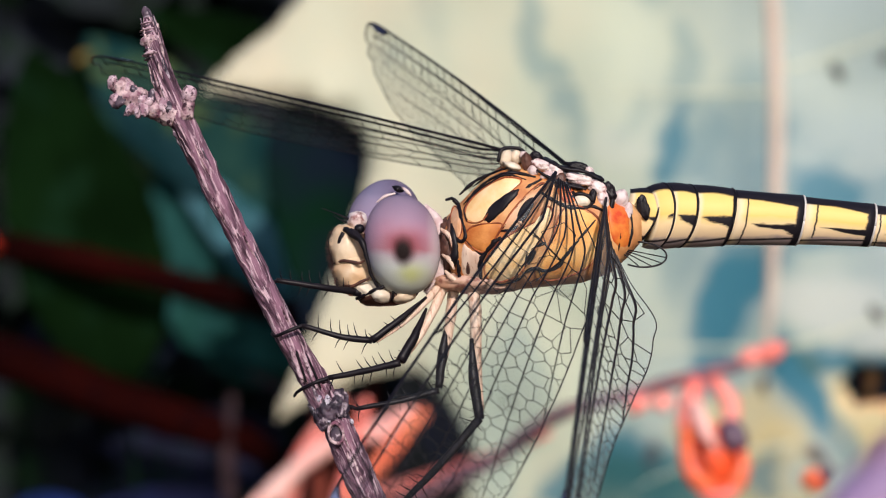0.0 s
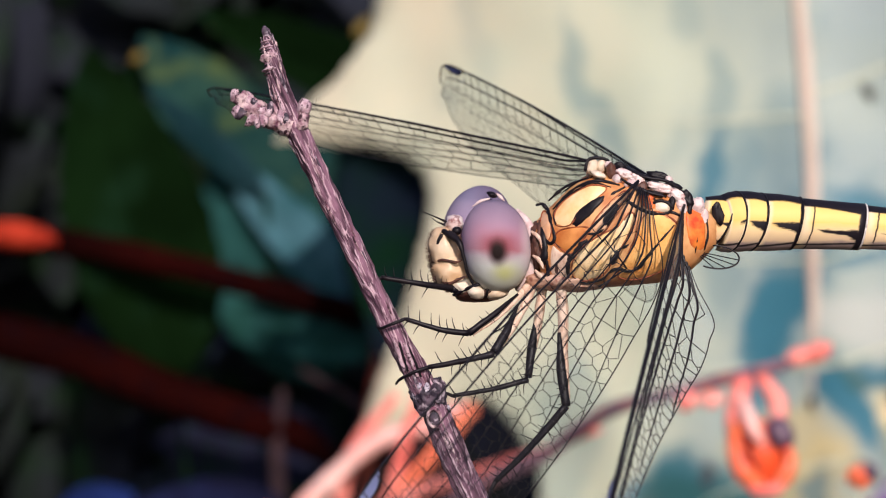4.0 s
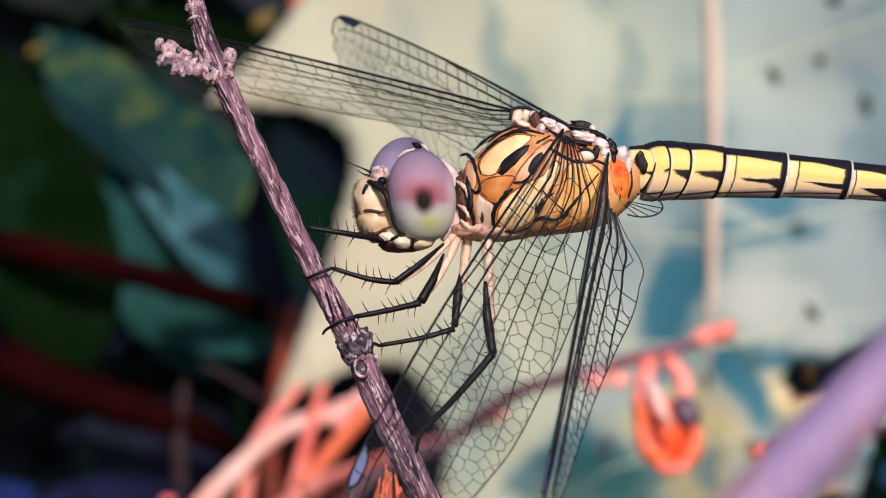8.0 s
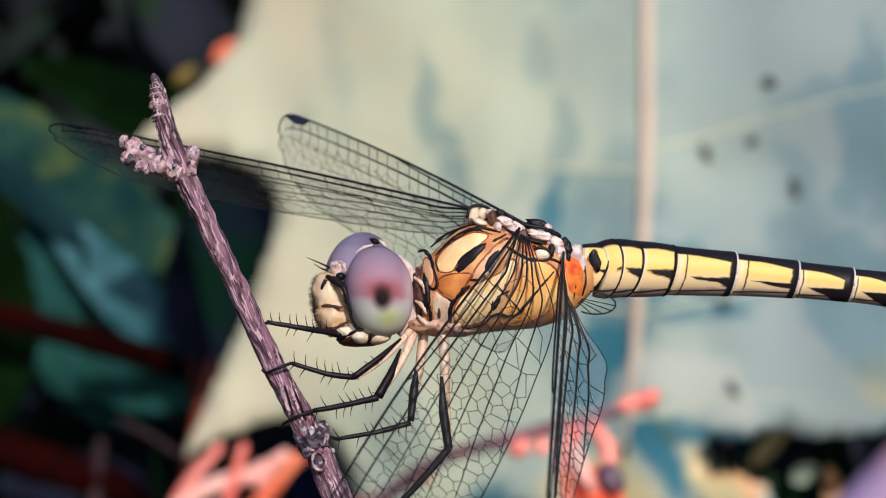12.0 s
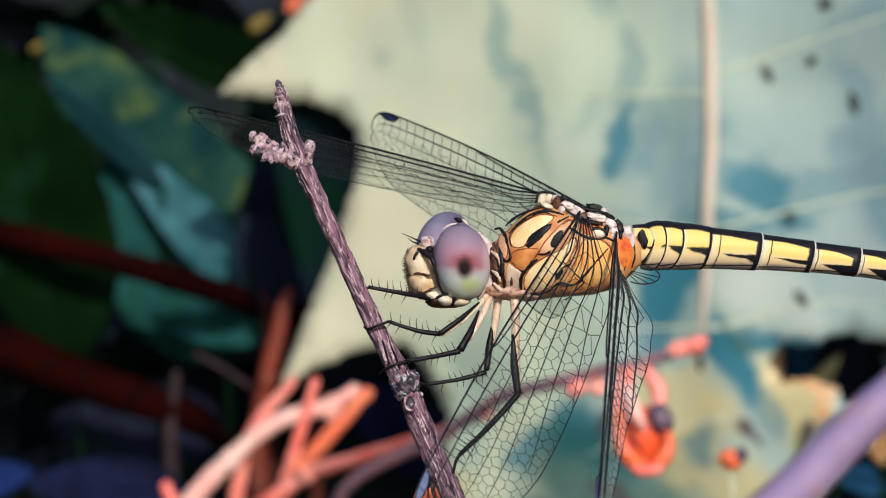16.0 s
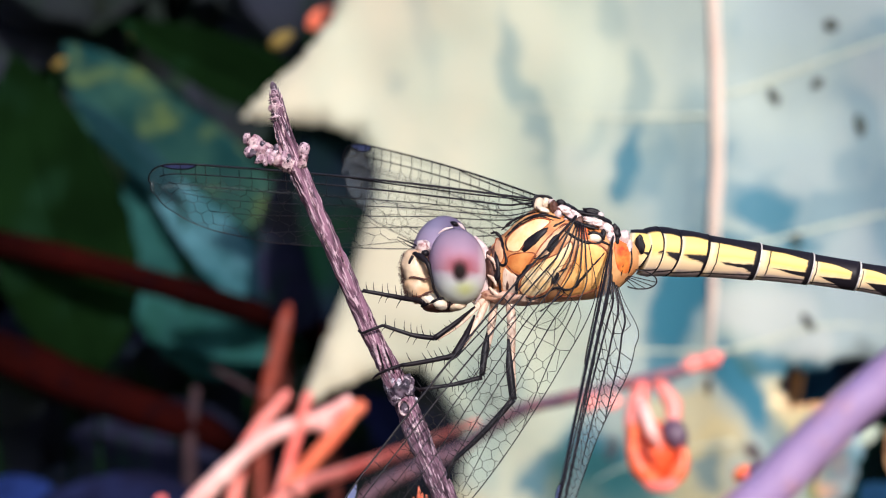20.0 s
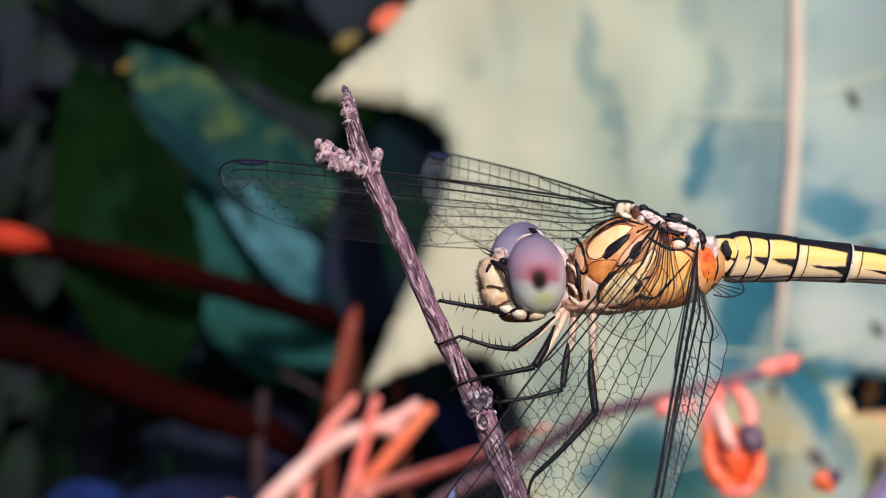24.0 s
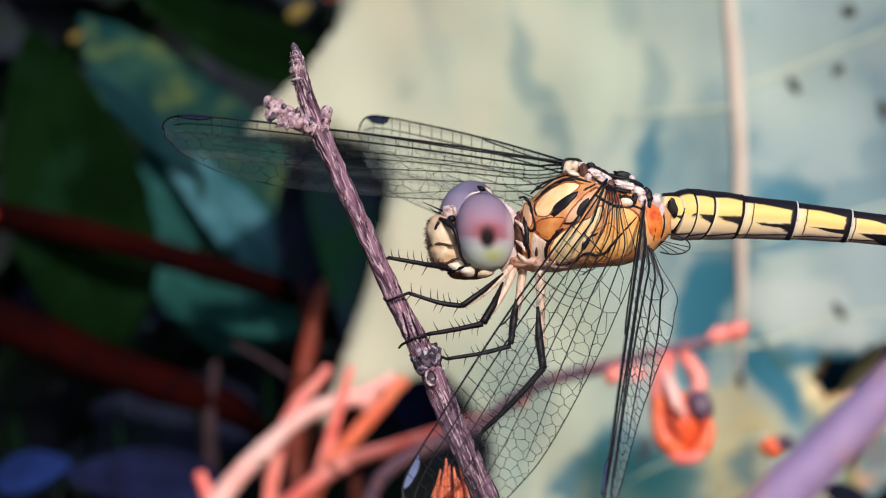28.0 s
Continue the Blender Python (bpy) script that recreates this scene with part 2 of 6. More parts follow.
def big_leaf_material():
    """Pale waxy leaf: warm yellow-green bloom at one side, cool blue-green at the other, with shade painted in as
    blue-green blotches.
    """
    m, n, l, p = nodes_of("pale_lobed_leaf")
    co = n.new("ShaderNodeTexCoord")
    sep = n.new("ShaderNodeSeparateXYZ")
    l.new(co.outputs["Object"], sep.inputs[0])

    def tex(scale, detail, rough=0.5, warp=0.0):
        t = n.new("ShaderNodeTexNoise")
        t.inputs["Scale"].default_value, t.inputs["Detail"].default_value = scale, detail
        t.inputs["Roughness"].default_value, t.inputs["Distortion"].default_value = rough, warp
        l.new(co.outputs["Object"], t.inputs[0])
        return t.outputs[0]

    def op(kind, a, b, c=0.0):
        q = n.new("ShaderNodeMath")
        q.operation = kind
        for i, v in enumerate((a, b, c)):
            if isinstance(v, (int, float)):
                q.inputs[i].default_value = v
            else:
                l.new(v, q.inputs[i])
        return q.outputs[0]

    def ramp(v, stops):
        r = n.new("ShaderNodeValToRGB")
        els = r.color_ramp.elements
        els[0].position, els[0].color = stops[0][0], rgb(stops[0][1])
        els[1].position, els[1].color = stops[-1][0], rgb(stops[-1][1])
        for pos, col in stops[1:-1]:
            els.new(pos).color = rgb(col)
        l.new(v, r.inputs[0])
        return r.outputs[0]

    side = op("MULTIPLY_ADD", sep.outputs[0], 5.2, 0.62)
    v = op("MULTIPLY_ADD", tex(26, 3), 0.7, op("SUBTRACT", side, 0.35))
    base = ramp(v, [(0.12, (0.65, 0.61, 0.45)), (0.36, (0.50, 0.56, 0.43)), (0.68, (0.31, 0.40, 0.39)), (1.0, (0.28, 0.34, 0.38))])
    # larger shade patches painted in blue-green: place and half-size on the blade in mm, strength
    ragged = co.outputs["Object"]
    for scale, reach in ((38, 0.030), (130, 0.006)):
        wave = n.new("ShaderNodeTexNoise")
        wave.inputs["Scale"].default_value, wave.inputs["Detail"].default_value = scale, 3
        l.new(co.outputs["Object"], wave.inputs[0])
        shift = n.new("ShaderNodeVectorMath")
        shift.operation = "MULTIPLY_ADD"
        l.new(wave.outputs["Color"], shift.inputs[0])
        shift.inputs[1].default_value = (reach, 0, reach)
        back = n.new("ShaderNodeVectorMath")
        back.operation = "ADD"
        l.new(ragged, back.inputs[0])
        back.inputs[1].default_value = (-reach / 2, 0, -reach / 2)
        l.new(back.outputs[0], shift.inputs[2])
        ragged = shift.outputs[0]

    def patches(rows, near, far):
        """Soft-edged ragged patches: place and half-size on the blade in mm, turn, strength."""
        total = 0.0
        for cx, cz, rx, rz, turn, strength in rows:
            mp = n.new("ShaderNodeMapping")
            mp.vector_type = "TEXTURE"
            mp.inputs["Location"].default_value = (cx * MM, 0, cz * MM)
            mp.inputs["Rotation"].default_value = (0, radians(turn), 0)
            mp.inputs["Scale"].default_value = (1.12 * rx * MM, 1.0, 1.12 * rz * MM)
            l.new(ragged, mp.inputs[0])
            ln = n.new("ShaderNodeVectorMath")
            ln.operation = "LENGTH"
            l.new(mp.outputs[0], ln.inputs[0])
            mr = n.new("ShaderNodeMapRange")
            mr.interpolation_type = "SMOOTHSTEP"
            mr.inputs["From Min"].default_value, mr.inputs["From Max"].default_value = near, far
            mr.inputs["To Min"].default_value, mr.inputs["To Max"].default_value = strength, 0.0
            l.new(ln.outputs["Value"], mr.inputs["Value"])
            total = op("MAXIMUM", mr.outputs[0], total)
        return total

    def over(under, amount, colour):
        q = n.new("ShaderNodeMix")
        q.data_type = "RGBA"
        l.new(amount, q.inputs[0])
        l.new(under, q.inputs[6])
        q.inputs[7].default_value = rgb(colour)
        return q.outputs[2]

    # shadows lying on the blade, put into its colour
    shade_patch = patches(((-21.2, -5.3, 3.5, 5.8, 0, 0.90), (-21.2, 5.5, 3.0, 10.0, 0, 0.35), (-14.5, -7.6, 8.1, 5.0, 10, 0.50), (8.8, -15.8, 8.4, 6.3, 20, 0.95), (14.3, -22.3, 7.4, 3.3, 15, 0.90), (-7.8, -40.1, 5.7, 11.3, 14, 1.00), (-12.2, -50.7, 4.0, 7.5, 25, 0.85), (-6.5, -8.1, 8.1, 11.9, 0, 0.35), (14.4, -53.0, 11.5, 2.5, 3, 0.90), (1.3, -59.6, 4.9, 8.3, -14, 1.00), (6.2, -67.1, 3.0, 7.5, -35, 0.60), (-31.4, -76.0, 10.1, 8.8, 20, 0.95), (-45.5, -79.9, 8.1, 3.8, -20, 0.85), (-7.3, -78.3, 5.4, 5.0, 0, 0.70), (33.6, -5.6, 5.4, 15.1, -10, 0.35), (28.3, -17.5, 12.1, 5.0, 0, 0.45), (1.3, -27.3, 12.1, 3.0, 4, 0.70), (-20.1, -30.2, 5.4, 10.0, 0, 0.35), (26.1, -72.0, 6.7, 5.0, 0, 0.70),
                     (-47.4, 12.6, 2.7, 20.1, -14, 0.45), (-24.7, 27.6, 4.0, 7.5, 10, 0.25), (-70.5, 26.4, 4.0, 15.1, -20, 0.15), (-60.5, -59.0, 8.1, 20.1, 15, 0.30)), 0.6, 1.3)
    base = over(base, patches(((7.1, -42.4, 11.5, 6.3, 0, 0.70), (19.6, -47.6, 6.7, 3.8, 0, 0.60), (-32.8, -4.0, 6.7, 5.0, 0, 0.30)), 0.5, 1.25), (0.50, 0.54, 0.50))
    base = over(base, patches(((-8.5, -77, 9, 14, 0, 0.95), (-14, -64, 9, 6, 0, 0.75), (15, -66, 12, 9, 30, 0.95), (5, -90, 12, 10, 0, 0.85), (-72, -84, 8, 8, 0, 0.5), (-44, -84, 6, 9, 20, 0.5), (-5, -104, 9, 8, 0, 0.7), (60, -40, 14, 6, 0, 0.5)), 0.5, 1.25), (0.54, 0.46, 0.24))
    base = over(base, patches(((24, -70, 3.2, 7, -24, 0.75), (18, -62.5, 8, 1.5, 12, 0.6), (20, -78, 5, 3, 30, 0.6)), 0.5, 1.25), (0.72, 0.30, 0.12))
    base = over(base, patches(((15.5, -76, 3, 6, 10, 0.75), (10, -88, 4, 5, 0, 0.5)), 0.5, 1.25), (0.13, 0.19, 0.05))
    # noise spreads more of the painted blue shade
    shade_blot = ramp(op("MULTIPLY_ADD", side, 0.22, op("MULTIPLY_ADD", sep.outputs[2], -0.35, tex(34, 5, 0.55, 0.6))), [(0.69, (0, 0, 0)), (0.78, (0.5, 0.5, 0.5))])
    base = over(base, op("MAXIMUM", shade_blot, shade_patch), (0.030, 0.165, 0.235))
    # deeper teal shade painted over the lower lobe
    base = over(base, patches(((-30, -84, 14, 15, 25, 0.85), (-20, -92, 13, 10, 0, 0.8), (-40, -94, 10, 8, 0, 0.6), (4, -53.5, 3.5, 2.2, 0, 0.6)), 0.5, 1.25), (0.010, 0.085, 0.085))
    base = over(base, patches(((17.5, -71.5, 2.6, 3.2, 0, 0.9), (2.5, -74, 2.6, 2.2, -10, 0.9), (-28.5, -70, 2.4, 4, 0, 0.7), (-26, -90, 3.5, 2.5, 0, 0.7)), 0.6, 1.15), (0.06, 0.035, 0.04))
    l.new(base, p.inputs["Base Color"])
    p.inputs["Roughness"].default_value = 0.55
    bp = n.new("ShaderNodeBump")
    bp.inputs["Strength"].default_value, bp.inputs["Distance"].default_value = 0.3, 0.0006
    l.new(tex(300, 4), bp.inputs["Height"])
    l.new(bp.outputs[0], p.inputs["Normal"])
    return m


LEAF_BIG = big_leaf_material()
EYE = eye_material()
SEGMENT_FRONT = segment_material(0.92, 0.03, 0.62, 0.10, 0.05, 1.2, 0.50)
SEGMENT_THIRD = segment_material(0.88, 0.02, 0.18, 0.03, 0.16, 0.93, 0.50)
SEGMENT = segment_material(0.86, 0.14, 0.30, 0.03, 0.26, 0.90, 0.40, 0.19)
SEGMENT_DARK = segment_material(0.80, 0.30, 0.24, 0.06, 0.62, 0.84, 0.34, 0.10)
SEGMENT_END = segment_material(0.68, 0.36, 0.22, 0.12, 0.9, 0.70, 0.30)
MEMBRANE = membrane_material()
CREAM = surface("cream_cuticle", (0.60, 0.47, 0.34), (0.74, 0.66, 0.54), None, 1.6, 0.42, 0.1, 6)
FACE = surface("face_cuticle", (0.60, 0.34, 0.16), (0.74, 0.62, 0.46), None, 2.4, 0.42, 0.12, 6)
TAN = surface("tan_cuticle", (0.62, 0.30, 0.14), (0.78, 0.48, 0.30), None, 1.2, 0.5, 0.25, 8)
AMBER = surface("amber_cuticle", (0.86, 0.32, 0.06), (0.93, 0.54, 0.19), None, 1.8, 0.55, 0.25, 9, 0.3)
THORAX = surface("thorax_cuticle", (0.50, 0.17, 0.045), (0.72, 0.38, 0.16), None, 1.1, 0.5, 0.3, 7)
BUFF = surface("buff_cuticle", (0.91, 0.54, 0.21), (0.94, 0.74, 0.46), None, 1.3, 0.55, 0.2, 9, 0.3)
RUST = surface("rust_seam_cuticle", (0.20, 0.045, 0.018), (0.38, 0.10, 0.035), None, 0.5, 0.5, 0.2, 6, 0.3)
ORANGE = surface("orange_cuticle", (0.46, 0.12, 0.02), (0.68, 0.27, 0.07), None, 1.2, 0.5, 0.25, 9)
RED = surface("red_cuticle", (0.62, 0.06, 0.012), (0.78, 0.24, 0.04), None, 0.6, 0.5, 0.2, 5)
PALE = surface("pale_cuticle", (0.74, 0.58, 0.46), (0.64, 0.44, 0.33), (0.46, 0.26, 0.18), 0.9, 0.5, 0.2, 3, 0.5, 0.1, (1.8, 1.8, 0.4))
BREAST = surface("breast_cuticle", (0.48, 0.25, 0.16), (0.62, 0.42, 0.33), (0.26, 0.10, 0.07), 0.9, 0.5, 0.3, 2)
WHITE = surface("white_sclerite", (0.82, 0.75, 0.72), (0.70, 0.54, 0.52), (0.28, 0.12, 0.11), 0.7, 0.45, 0.2, 2.0)
RING = surface("pale_joint_cuticle", (0.58, 0.54, 0.52), (0.72, 0.68, 0.64), None, 0.8, 0.5, 0.1, 4)
RIM = surface("pale_rim_cuticle", (0.62, 0.47, 0.46), (0.68, 0.58, 0.57), (0.52, 0.36, 0.36), 0.9, 0.45, 0.1, 2.0)
BLACK = surface("black_cuticle", (0.005, 0.004, 0.007), (0.012, 0.009, 0.012), None, 0.5, 0.45, 0.15, 6, 0.2)
BROWN = surface("dark_brown_cuticle", (0.05, 0.022, 0.018), (0.12, 0.05, 0.035), None, 0.5, 0.5, 0.2, 6, 0.3)
VEIN = surface("wing_vein", (0.004, 0.003, 0.006), (0.010, 0.008, 0.012), None, 0.6, 0.42, 0.0, 4, 0.30)
STIGMA = surface("wing_spot", (0.24, 0.29, 0.52), (0.34, 0.40, 0.64), None, 0.6, 0.6, 0.05, 4, 0.3)
# the wing spot lets light through from behind
sn, sl = STIGMA.node_tree.nodes, STIGMA.node_tree.links
thin = sn.new("ShaderNodeBsdfTranslucent")
thin.inputs[0].default_value = (0.42, 0.46, 0.72, 1)
both = sn.new("ShaderNodeMixShader")
both.inputs[0].default_value = 0.55
sl.new(sn["Principled BSDF"].outputs[0], both.inputs[1])
sl.new(thin.outputs[0], both.inputs[2])
sl.new(both.outputs[0], sn["Material Output"].inputs[0])
BARK = surface("twig_bark", (0.028, 0.010, 0.022), (0.27, 0.135, 0.20), (0.62, 0.43, 0.51), 0.62, 0.75, 1.0, 2.2, 0.3, 0.4, (2.0, 2.0, 0.16), 24)
BARK_CHIP = surface("bark_chip", (0.26, 0.14, 0.19), (0.66, 0.50, 0.56), (0.07, 0.03, 0.05), 0.34, 0.75, 0.8, 2.0, 0.3, 0.3)
BARK_PALE = surface("scarred_bark", (0.18, 0.07, 0.11), (0.66, 0.50, 0.52), (0.035, 0.012, 0.022), 0.5, 0.8, 0.9, 1.6, 0.3, 0.35)
NODE_CHIP = surface("node_chip", (0.30, 0.26, 0.36), (0.66, 0.62, 0.70), (0.05, 0.04, 0.07), 0.3, 0.7, 0.8, 2.4, 0.3, 0.3)
BARK_DARK = surface("dark_node_bark", (0.02, 0.015, 0.028), (0.10, 0.065, 0.095), (0.46, 0.38, 0.44), 0.7, 0.6, 0.7, 2.2, 0.4, 0.25)
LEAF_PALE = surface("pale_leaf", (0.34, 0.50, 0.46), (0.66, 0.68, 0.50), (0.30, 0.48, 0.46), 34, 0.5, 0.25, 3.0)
# shade is put into these dark leaf colours, not cast
LEAF_BACK = surface("shade_painted_leaf", (0.003, 0.017, 0.008), (0.006, 0.010, 0.020), None, 22, 0.85, 0.3, 6, 0.0)
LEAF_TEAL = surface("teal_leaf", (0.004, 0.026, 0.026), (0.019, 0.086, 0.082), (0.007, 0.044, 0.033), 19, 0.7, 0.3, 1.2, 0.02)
LEAF_SKY = surface("sky_painted_leaf", (0.010, 0.058, 0.070), (0.072, 0.185, 0.230), (0.018, 0.080, 0.088), 22, 0.7, 0.3, 1.2, 0.05)
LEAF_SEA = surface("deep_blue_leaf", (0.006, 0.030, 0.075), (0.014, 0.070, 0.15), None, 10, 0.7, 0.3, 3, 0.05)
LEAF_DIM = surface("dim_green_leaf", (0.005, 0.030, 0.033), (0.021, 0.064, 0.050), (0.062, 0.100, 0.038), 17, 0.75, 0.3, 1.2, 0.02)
LEAF_GREEN = surface("shade_painted_green_leaf", (0.002, 0.0070, 0.002), (0.0036, 0.013, 0.0036), (0.005, 0.018, 0.008), 30, 0.85, 0.3, 1.3, 0.0)
RIB = surface("pink_leaf_rib", (0.60, 0.47, 0.39), (0.62, 0.52, 0.43), None, 12, 0.5, 0.1, 5)
RIB_PALE = surface("pale_leaf_rib", (0.50, 0.55, 0.42), (0.54, 0.58, 0.45), None, 12, 0.5, 0.1, 5)
# shaded red: the stems' shade is in the colour
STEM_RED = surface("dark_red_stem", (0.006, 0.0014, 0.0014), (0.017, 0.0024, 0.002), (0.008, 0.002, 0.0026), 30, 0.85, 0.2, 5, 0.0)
# brighter red for the reach where sunlight is painted on
STEM_FLAME = surface("sun_painted_red_stem", (0.20, 0.012, 0.006), (0.46, 0.045, 0.02), None, 16, 0.7, 0.2, 5, 0.05)
STEM_PINK = surface("pink_stem", (0.84, 0.12, 0.09), (0.92, 0.33, 0.28), None, 12, 0.4, 0.15, 5)
STEM_ROSE = surface("rosy_stem", (0.88, 0.33, 0.29), (0.94, 0.60, 0.54), None, 12, 0.35, 0.15, 5)
# grey stem colour darkened to hold the shade
STEM_DIM = surface("shade_painted_stem", (0.022, 0.014, 0.017), (0.055, 0.032, 0.038), None, 12, 0.7, 0.2, 5, 0.1)
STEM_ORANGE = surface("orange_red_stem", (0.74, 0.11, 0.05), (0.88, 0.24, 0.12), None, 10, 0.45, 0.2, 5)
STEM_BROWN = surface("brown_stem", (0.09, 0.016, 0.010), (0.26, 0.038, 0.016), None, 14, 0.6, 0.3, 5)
# darker copy of the brown stem, with shade painted in
STEM_DUSK = surface("shade_painted_brown_stem", (0.030, 0.009, 0.008), (0.085, 0.020, 0.014), None, 12, 0.7, 0.2, 5, 0.1)
STEM_LILAC = surface("lilac_stem", (0.24, 0.18, 0.38), (0.40, 0.26, 0.42), (0.40, 0.22, 0.28), 10, 0.55, 0.25, 5)
STEM_GREY = surface("grey_purple_stem", (0.10, 0.065, 0.10), (0.28, 0.15, 0.19), (0.34, 0.12, 0.11), 8, 0.5, 0.2, 5)
FRUIT = surface("orange_fruit", (0.80, 0.09, 0.022), (0.88, 0.24, 0.10), (0.66, 0.05, 0.015), 5, 0.4, 0.2, 4)
FRUIT_DARK = surface("plum_fruit", (0.05, 0.03, 0.06), (0.12, 0.07, 0.11), None, 4, 0.4, 0.2, 4)
SLIT = surface("fruit_split", (0.20, 0.015, 0.01), (0.40, 0.05, 0.02), None, 2, 0.6, 0.2, 4)
DRY = surface("dry_leaf", (0.42, 0.19, 0.07), (0.66, 0.44, 0.22), (0.16, 0.06, 0.03), 7, 0.6, 0.3, 3)
STRAW = surface("straw_leaf", (0.40, 0.40, 0.22), (0.54, 0.50, 0.30), (0.40, 0.16, 0.06), 9, 0.6, 0.3, 4)
SOIL = surface("soil", (0.02, 0.015, 0.012), (0.05, 0.035, 0.028), (0.03, 0.03, 0.015), 60, 0.9, 0.6, 8, 0.2)
# deep shade of the undergrowth is put into this colour
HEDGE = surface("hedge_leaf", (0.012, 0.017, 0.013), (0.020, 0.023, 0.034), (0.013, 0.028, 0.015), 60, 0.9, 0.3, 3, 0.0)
# a blue glow in the dark corner is put into this colour
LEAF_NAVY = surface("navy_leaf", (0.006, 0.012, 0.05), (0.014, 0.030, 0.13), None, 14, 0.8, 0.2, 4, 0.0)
LEAF_HAZE = surface("sky_painted_slate_leaf", (0.004, 0.022, 0.026), (0.022, 0.058, 0.075), None, 24, 0.7, 0.3, 1.2, 0.02)
# bluish shade painted as an ink colour
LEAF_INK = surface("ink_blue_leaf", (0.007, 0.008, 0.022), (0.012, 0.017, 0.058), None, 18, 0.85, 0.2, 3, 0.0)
# dusky colour carries painted shade too
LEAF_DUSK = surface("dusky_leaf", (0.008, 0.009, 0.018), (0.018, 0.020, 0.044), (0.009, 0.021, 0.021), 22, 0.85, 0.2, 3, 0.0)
YELLOW_LEAF = surface("yellow_leaf", (0.24, 0.18, 0.025), (0.16, 0.10, 0.02), None, 8, 0.6, 0.3, 4)
SPOT = surface("leaf_scar", (0.03, 0.05, 0.04), (0.06, 0.06, 0.05), None, 2, 0.7, 0.2, 5)


# ------------------------------------------------------------------ mesh helpers
def part(name, bm, material, parent=None, label="", smooth=True):
    me = bpy.data.meshes.new(name)
    bmesh.ops.recalc_face_normals(bm, faces=bm.faces)
    bm.to_mesh(me)
    bm.free()
    if smooth:
        me.shade_smooth()
    me.materials.append(material)
    ob = new(name, me)
    if parent:
        ob.parent = parent
    return tagged(ob, label)


def holder(name, p, label, category, group="", kind=""):
    """The Empty at a thing's base; its parts are in millimetres of the plan, less that base."""
    ob = new(name)
    ob.location = at(p)
    return tagged(ob, label, category, group, kind)


def curve(pts, n=6):
    """A smooth line through the points, n steps a span, with tangents no longer than the shorter neighbour span."""
    p = [Vector(q) for q in pts]
    if len(p) < 3:
        return [p[0].lerp(p[1], i / n) for i in range(n + 1)]
    tan = []
    for i in range(len(p)):
        a, b = p[max(i - 1, 0)], p[min(i + 1, len(p) - 1)]
        short = min((p[i] - a).length or 1e9, (b - p[i]).length or 1e9)
        tan.append((b - a).normalized() * short)
    out = []
    for i in range(len(p) - 1):
        for k in range(n):
            t = k / n
            out.append(p[i] * (2 * t ** 3 - 3 * t * t + 1) + tan[i] * (t ** 3 - 2 * t * t + t) + p[i + 1] * (3 * t * t - 2 * t ** 3) + tan[i + 1] * (t ** 3 - t * t))
    return out + [p[-1].copy()]


def spread(values, count):
    """A short list of values spread evenly over count steps."""
    return [float(v) for v in np.interp(np.linspace(0, 1, count), np.linspace(0, 1, len(values)), values)]


def tube(bm, pts, radii, sides=8, o=(0, 0, 0), rough=0.0, grain=1.0, flat=1.0):
    """A closed round sweep along pts (mm, less o) into bm (metres), with optional bumps."""
    o = Vector(o)
    pts = [Vector(p) - o for p in pts]
    if isinstance(radii, (int, float)):
        radii = [radii]
    radii = spread(radii, len(pts))
    rings, side = [], None
    for i, p in enumerate(pts):
        d = (pts[min(i + 1, len(pts) - 1)] - pts[max(i - 1, 0)])
        d = d.normalized() if d.length > 1e-9 else Vector((0, 0, 1))
        if side is None:
            side = d.orthogonal().normalized()
        side = (side - d * side.dot(d)).normalized()
        up = d.cross(side)
        ring = []
        for k in range(sides):
            a = 2 * math.pi * k / sides
            v = side * math.cos(a) + up * math.sin(a) * flat
            r = radii[i]
            if rough:
                w = (p + v * r + o) / grain
                r *= 1 + rough * (noise.noise(w) + 0.6 * noise.noise(w * 3.1))
            ring.append(bm.verts.new((p + v * r) * MM))
        rings.append(ring)
    for a, b in zip(rings, rings[1:]):
        for k in range(sides):
            bm.faces.new((a[k], a[(k + 1) % sides], b[(k + 1) % sides], b[k]))
    for ring in (rings[0], rings[-1]):
        bm.faces.new(ring)
    return bm


def blob(bm, c, r, o=(0, 0, 0), turn=(0, 0, 0), rough=0.0, grain=1.0, sub=3, power=2.0):
    """A rounded lump of half-sizes r at c (mm) into bm."""
    m = Euler([radians(a) for a in turn]).to_matrix()
    made = bmesh.ops.create_icosphere(bm, subdivisions=sub, radius=1)["verts"]
    for v in made:
        q = v.co.copy()
        if power != 2.0:
            q = q / (sum(abs(s) ** power for s in q) ** (1 / power))
        if rough:
            w = (q * max(r) + Vector(c)) / grain
            q *= 1 + rough * (noise.noise(w) + 0.5 * noise.noise(w * 3.1))
        q = m @ Vector((q.x * r[0], q.y * r[1], q.z * r[2]))
        v.co = (q + Vector(c) - Vector(o)) * MM
    return bm


# ------------------------------------------------------------------ ground and distance
def ground():
    bm = bmesh.new()
    bmesh.ops.create_grid(bm, x_segments=60, y_segments=60, size=1)
    for v in bm.verts:
        v.co.x = math.copysign(abs(v.co.x) ** 3, v.co.x) * 300
        v.co.y = math.copysign(abs(v.co.y) ** 3, v.co.y) * 300
        d = v.co.length
        v.co.z = (0.006 if d < 3 else 0.0) * noise.noise(v.co * 6) - 0.004
    ob = part("ground", bm, SOIL)
    return tagged(ob, "dark bare soil under the plants", "ground", kind="structure")


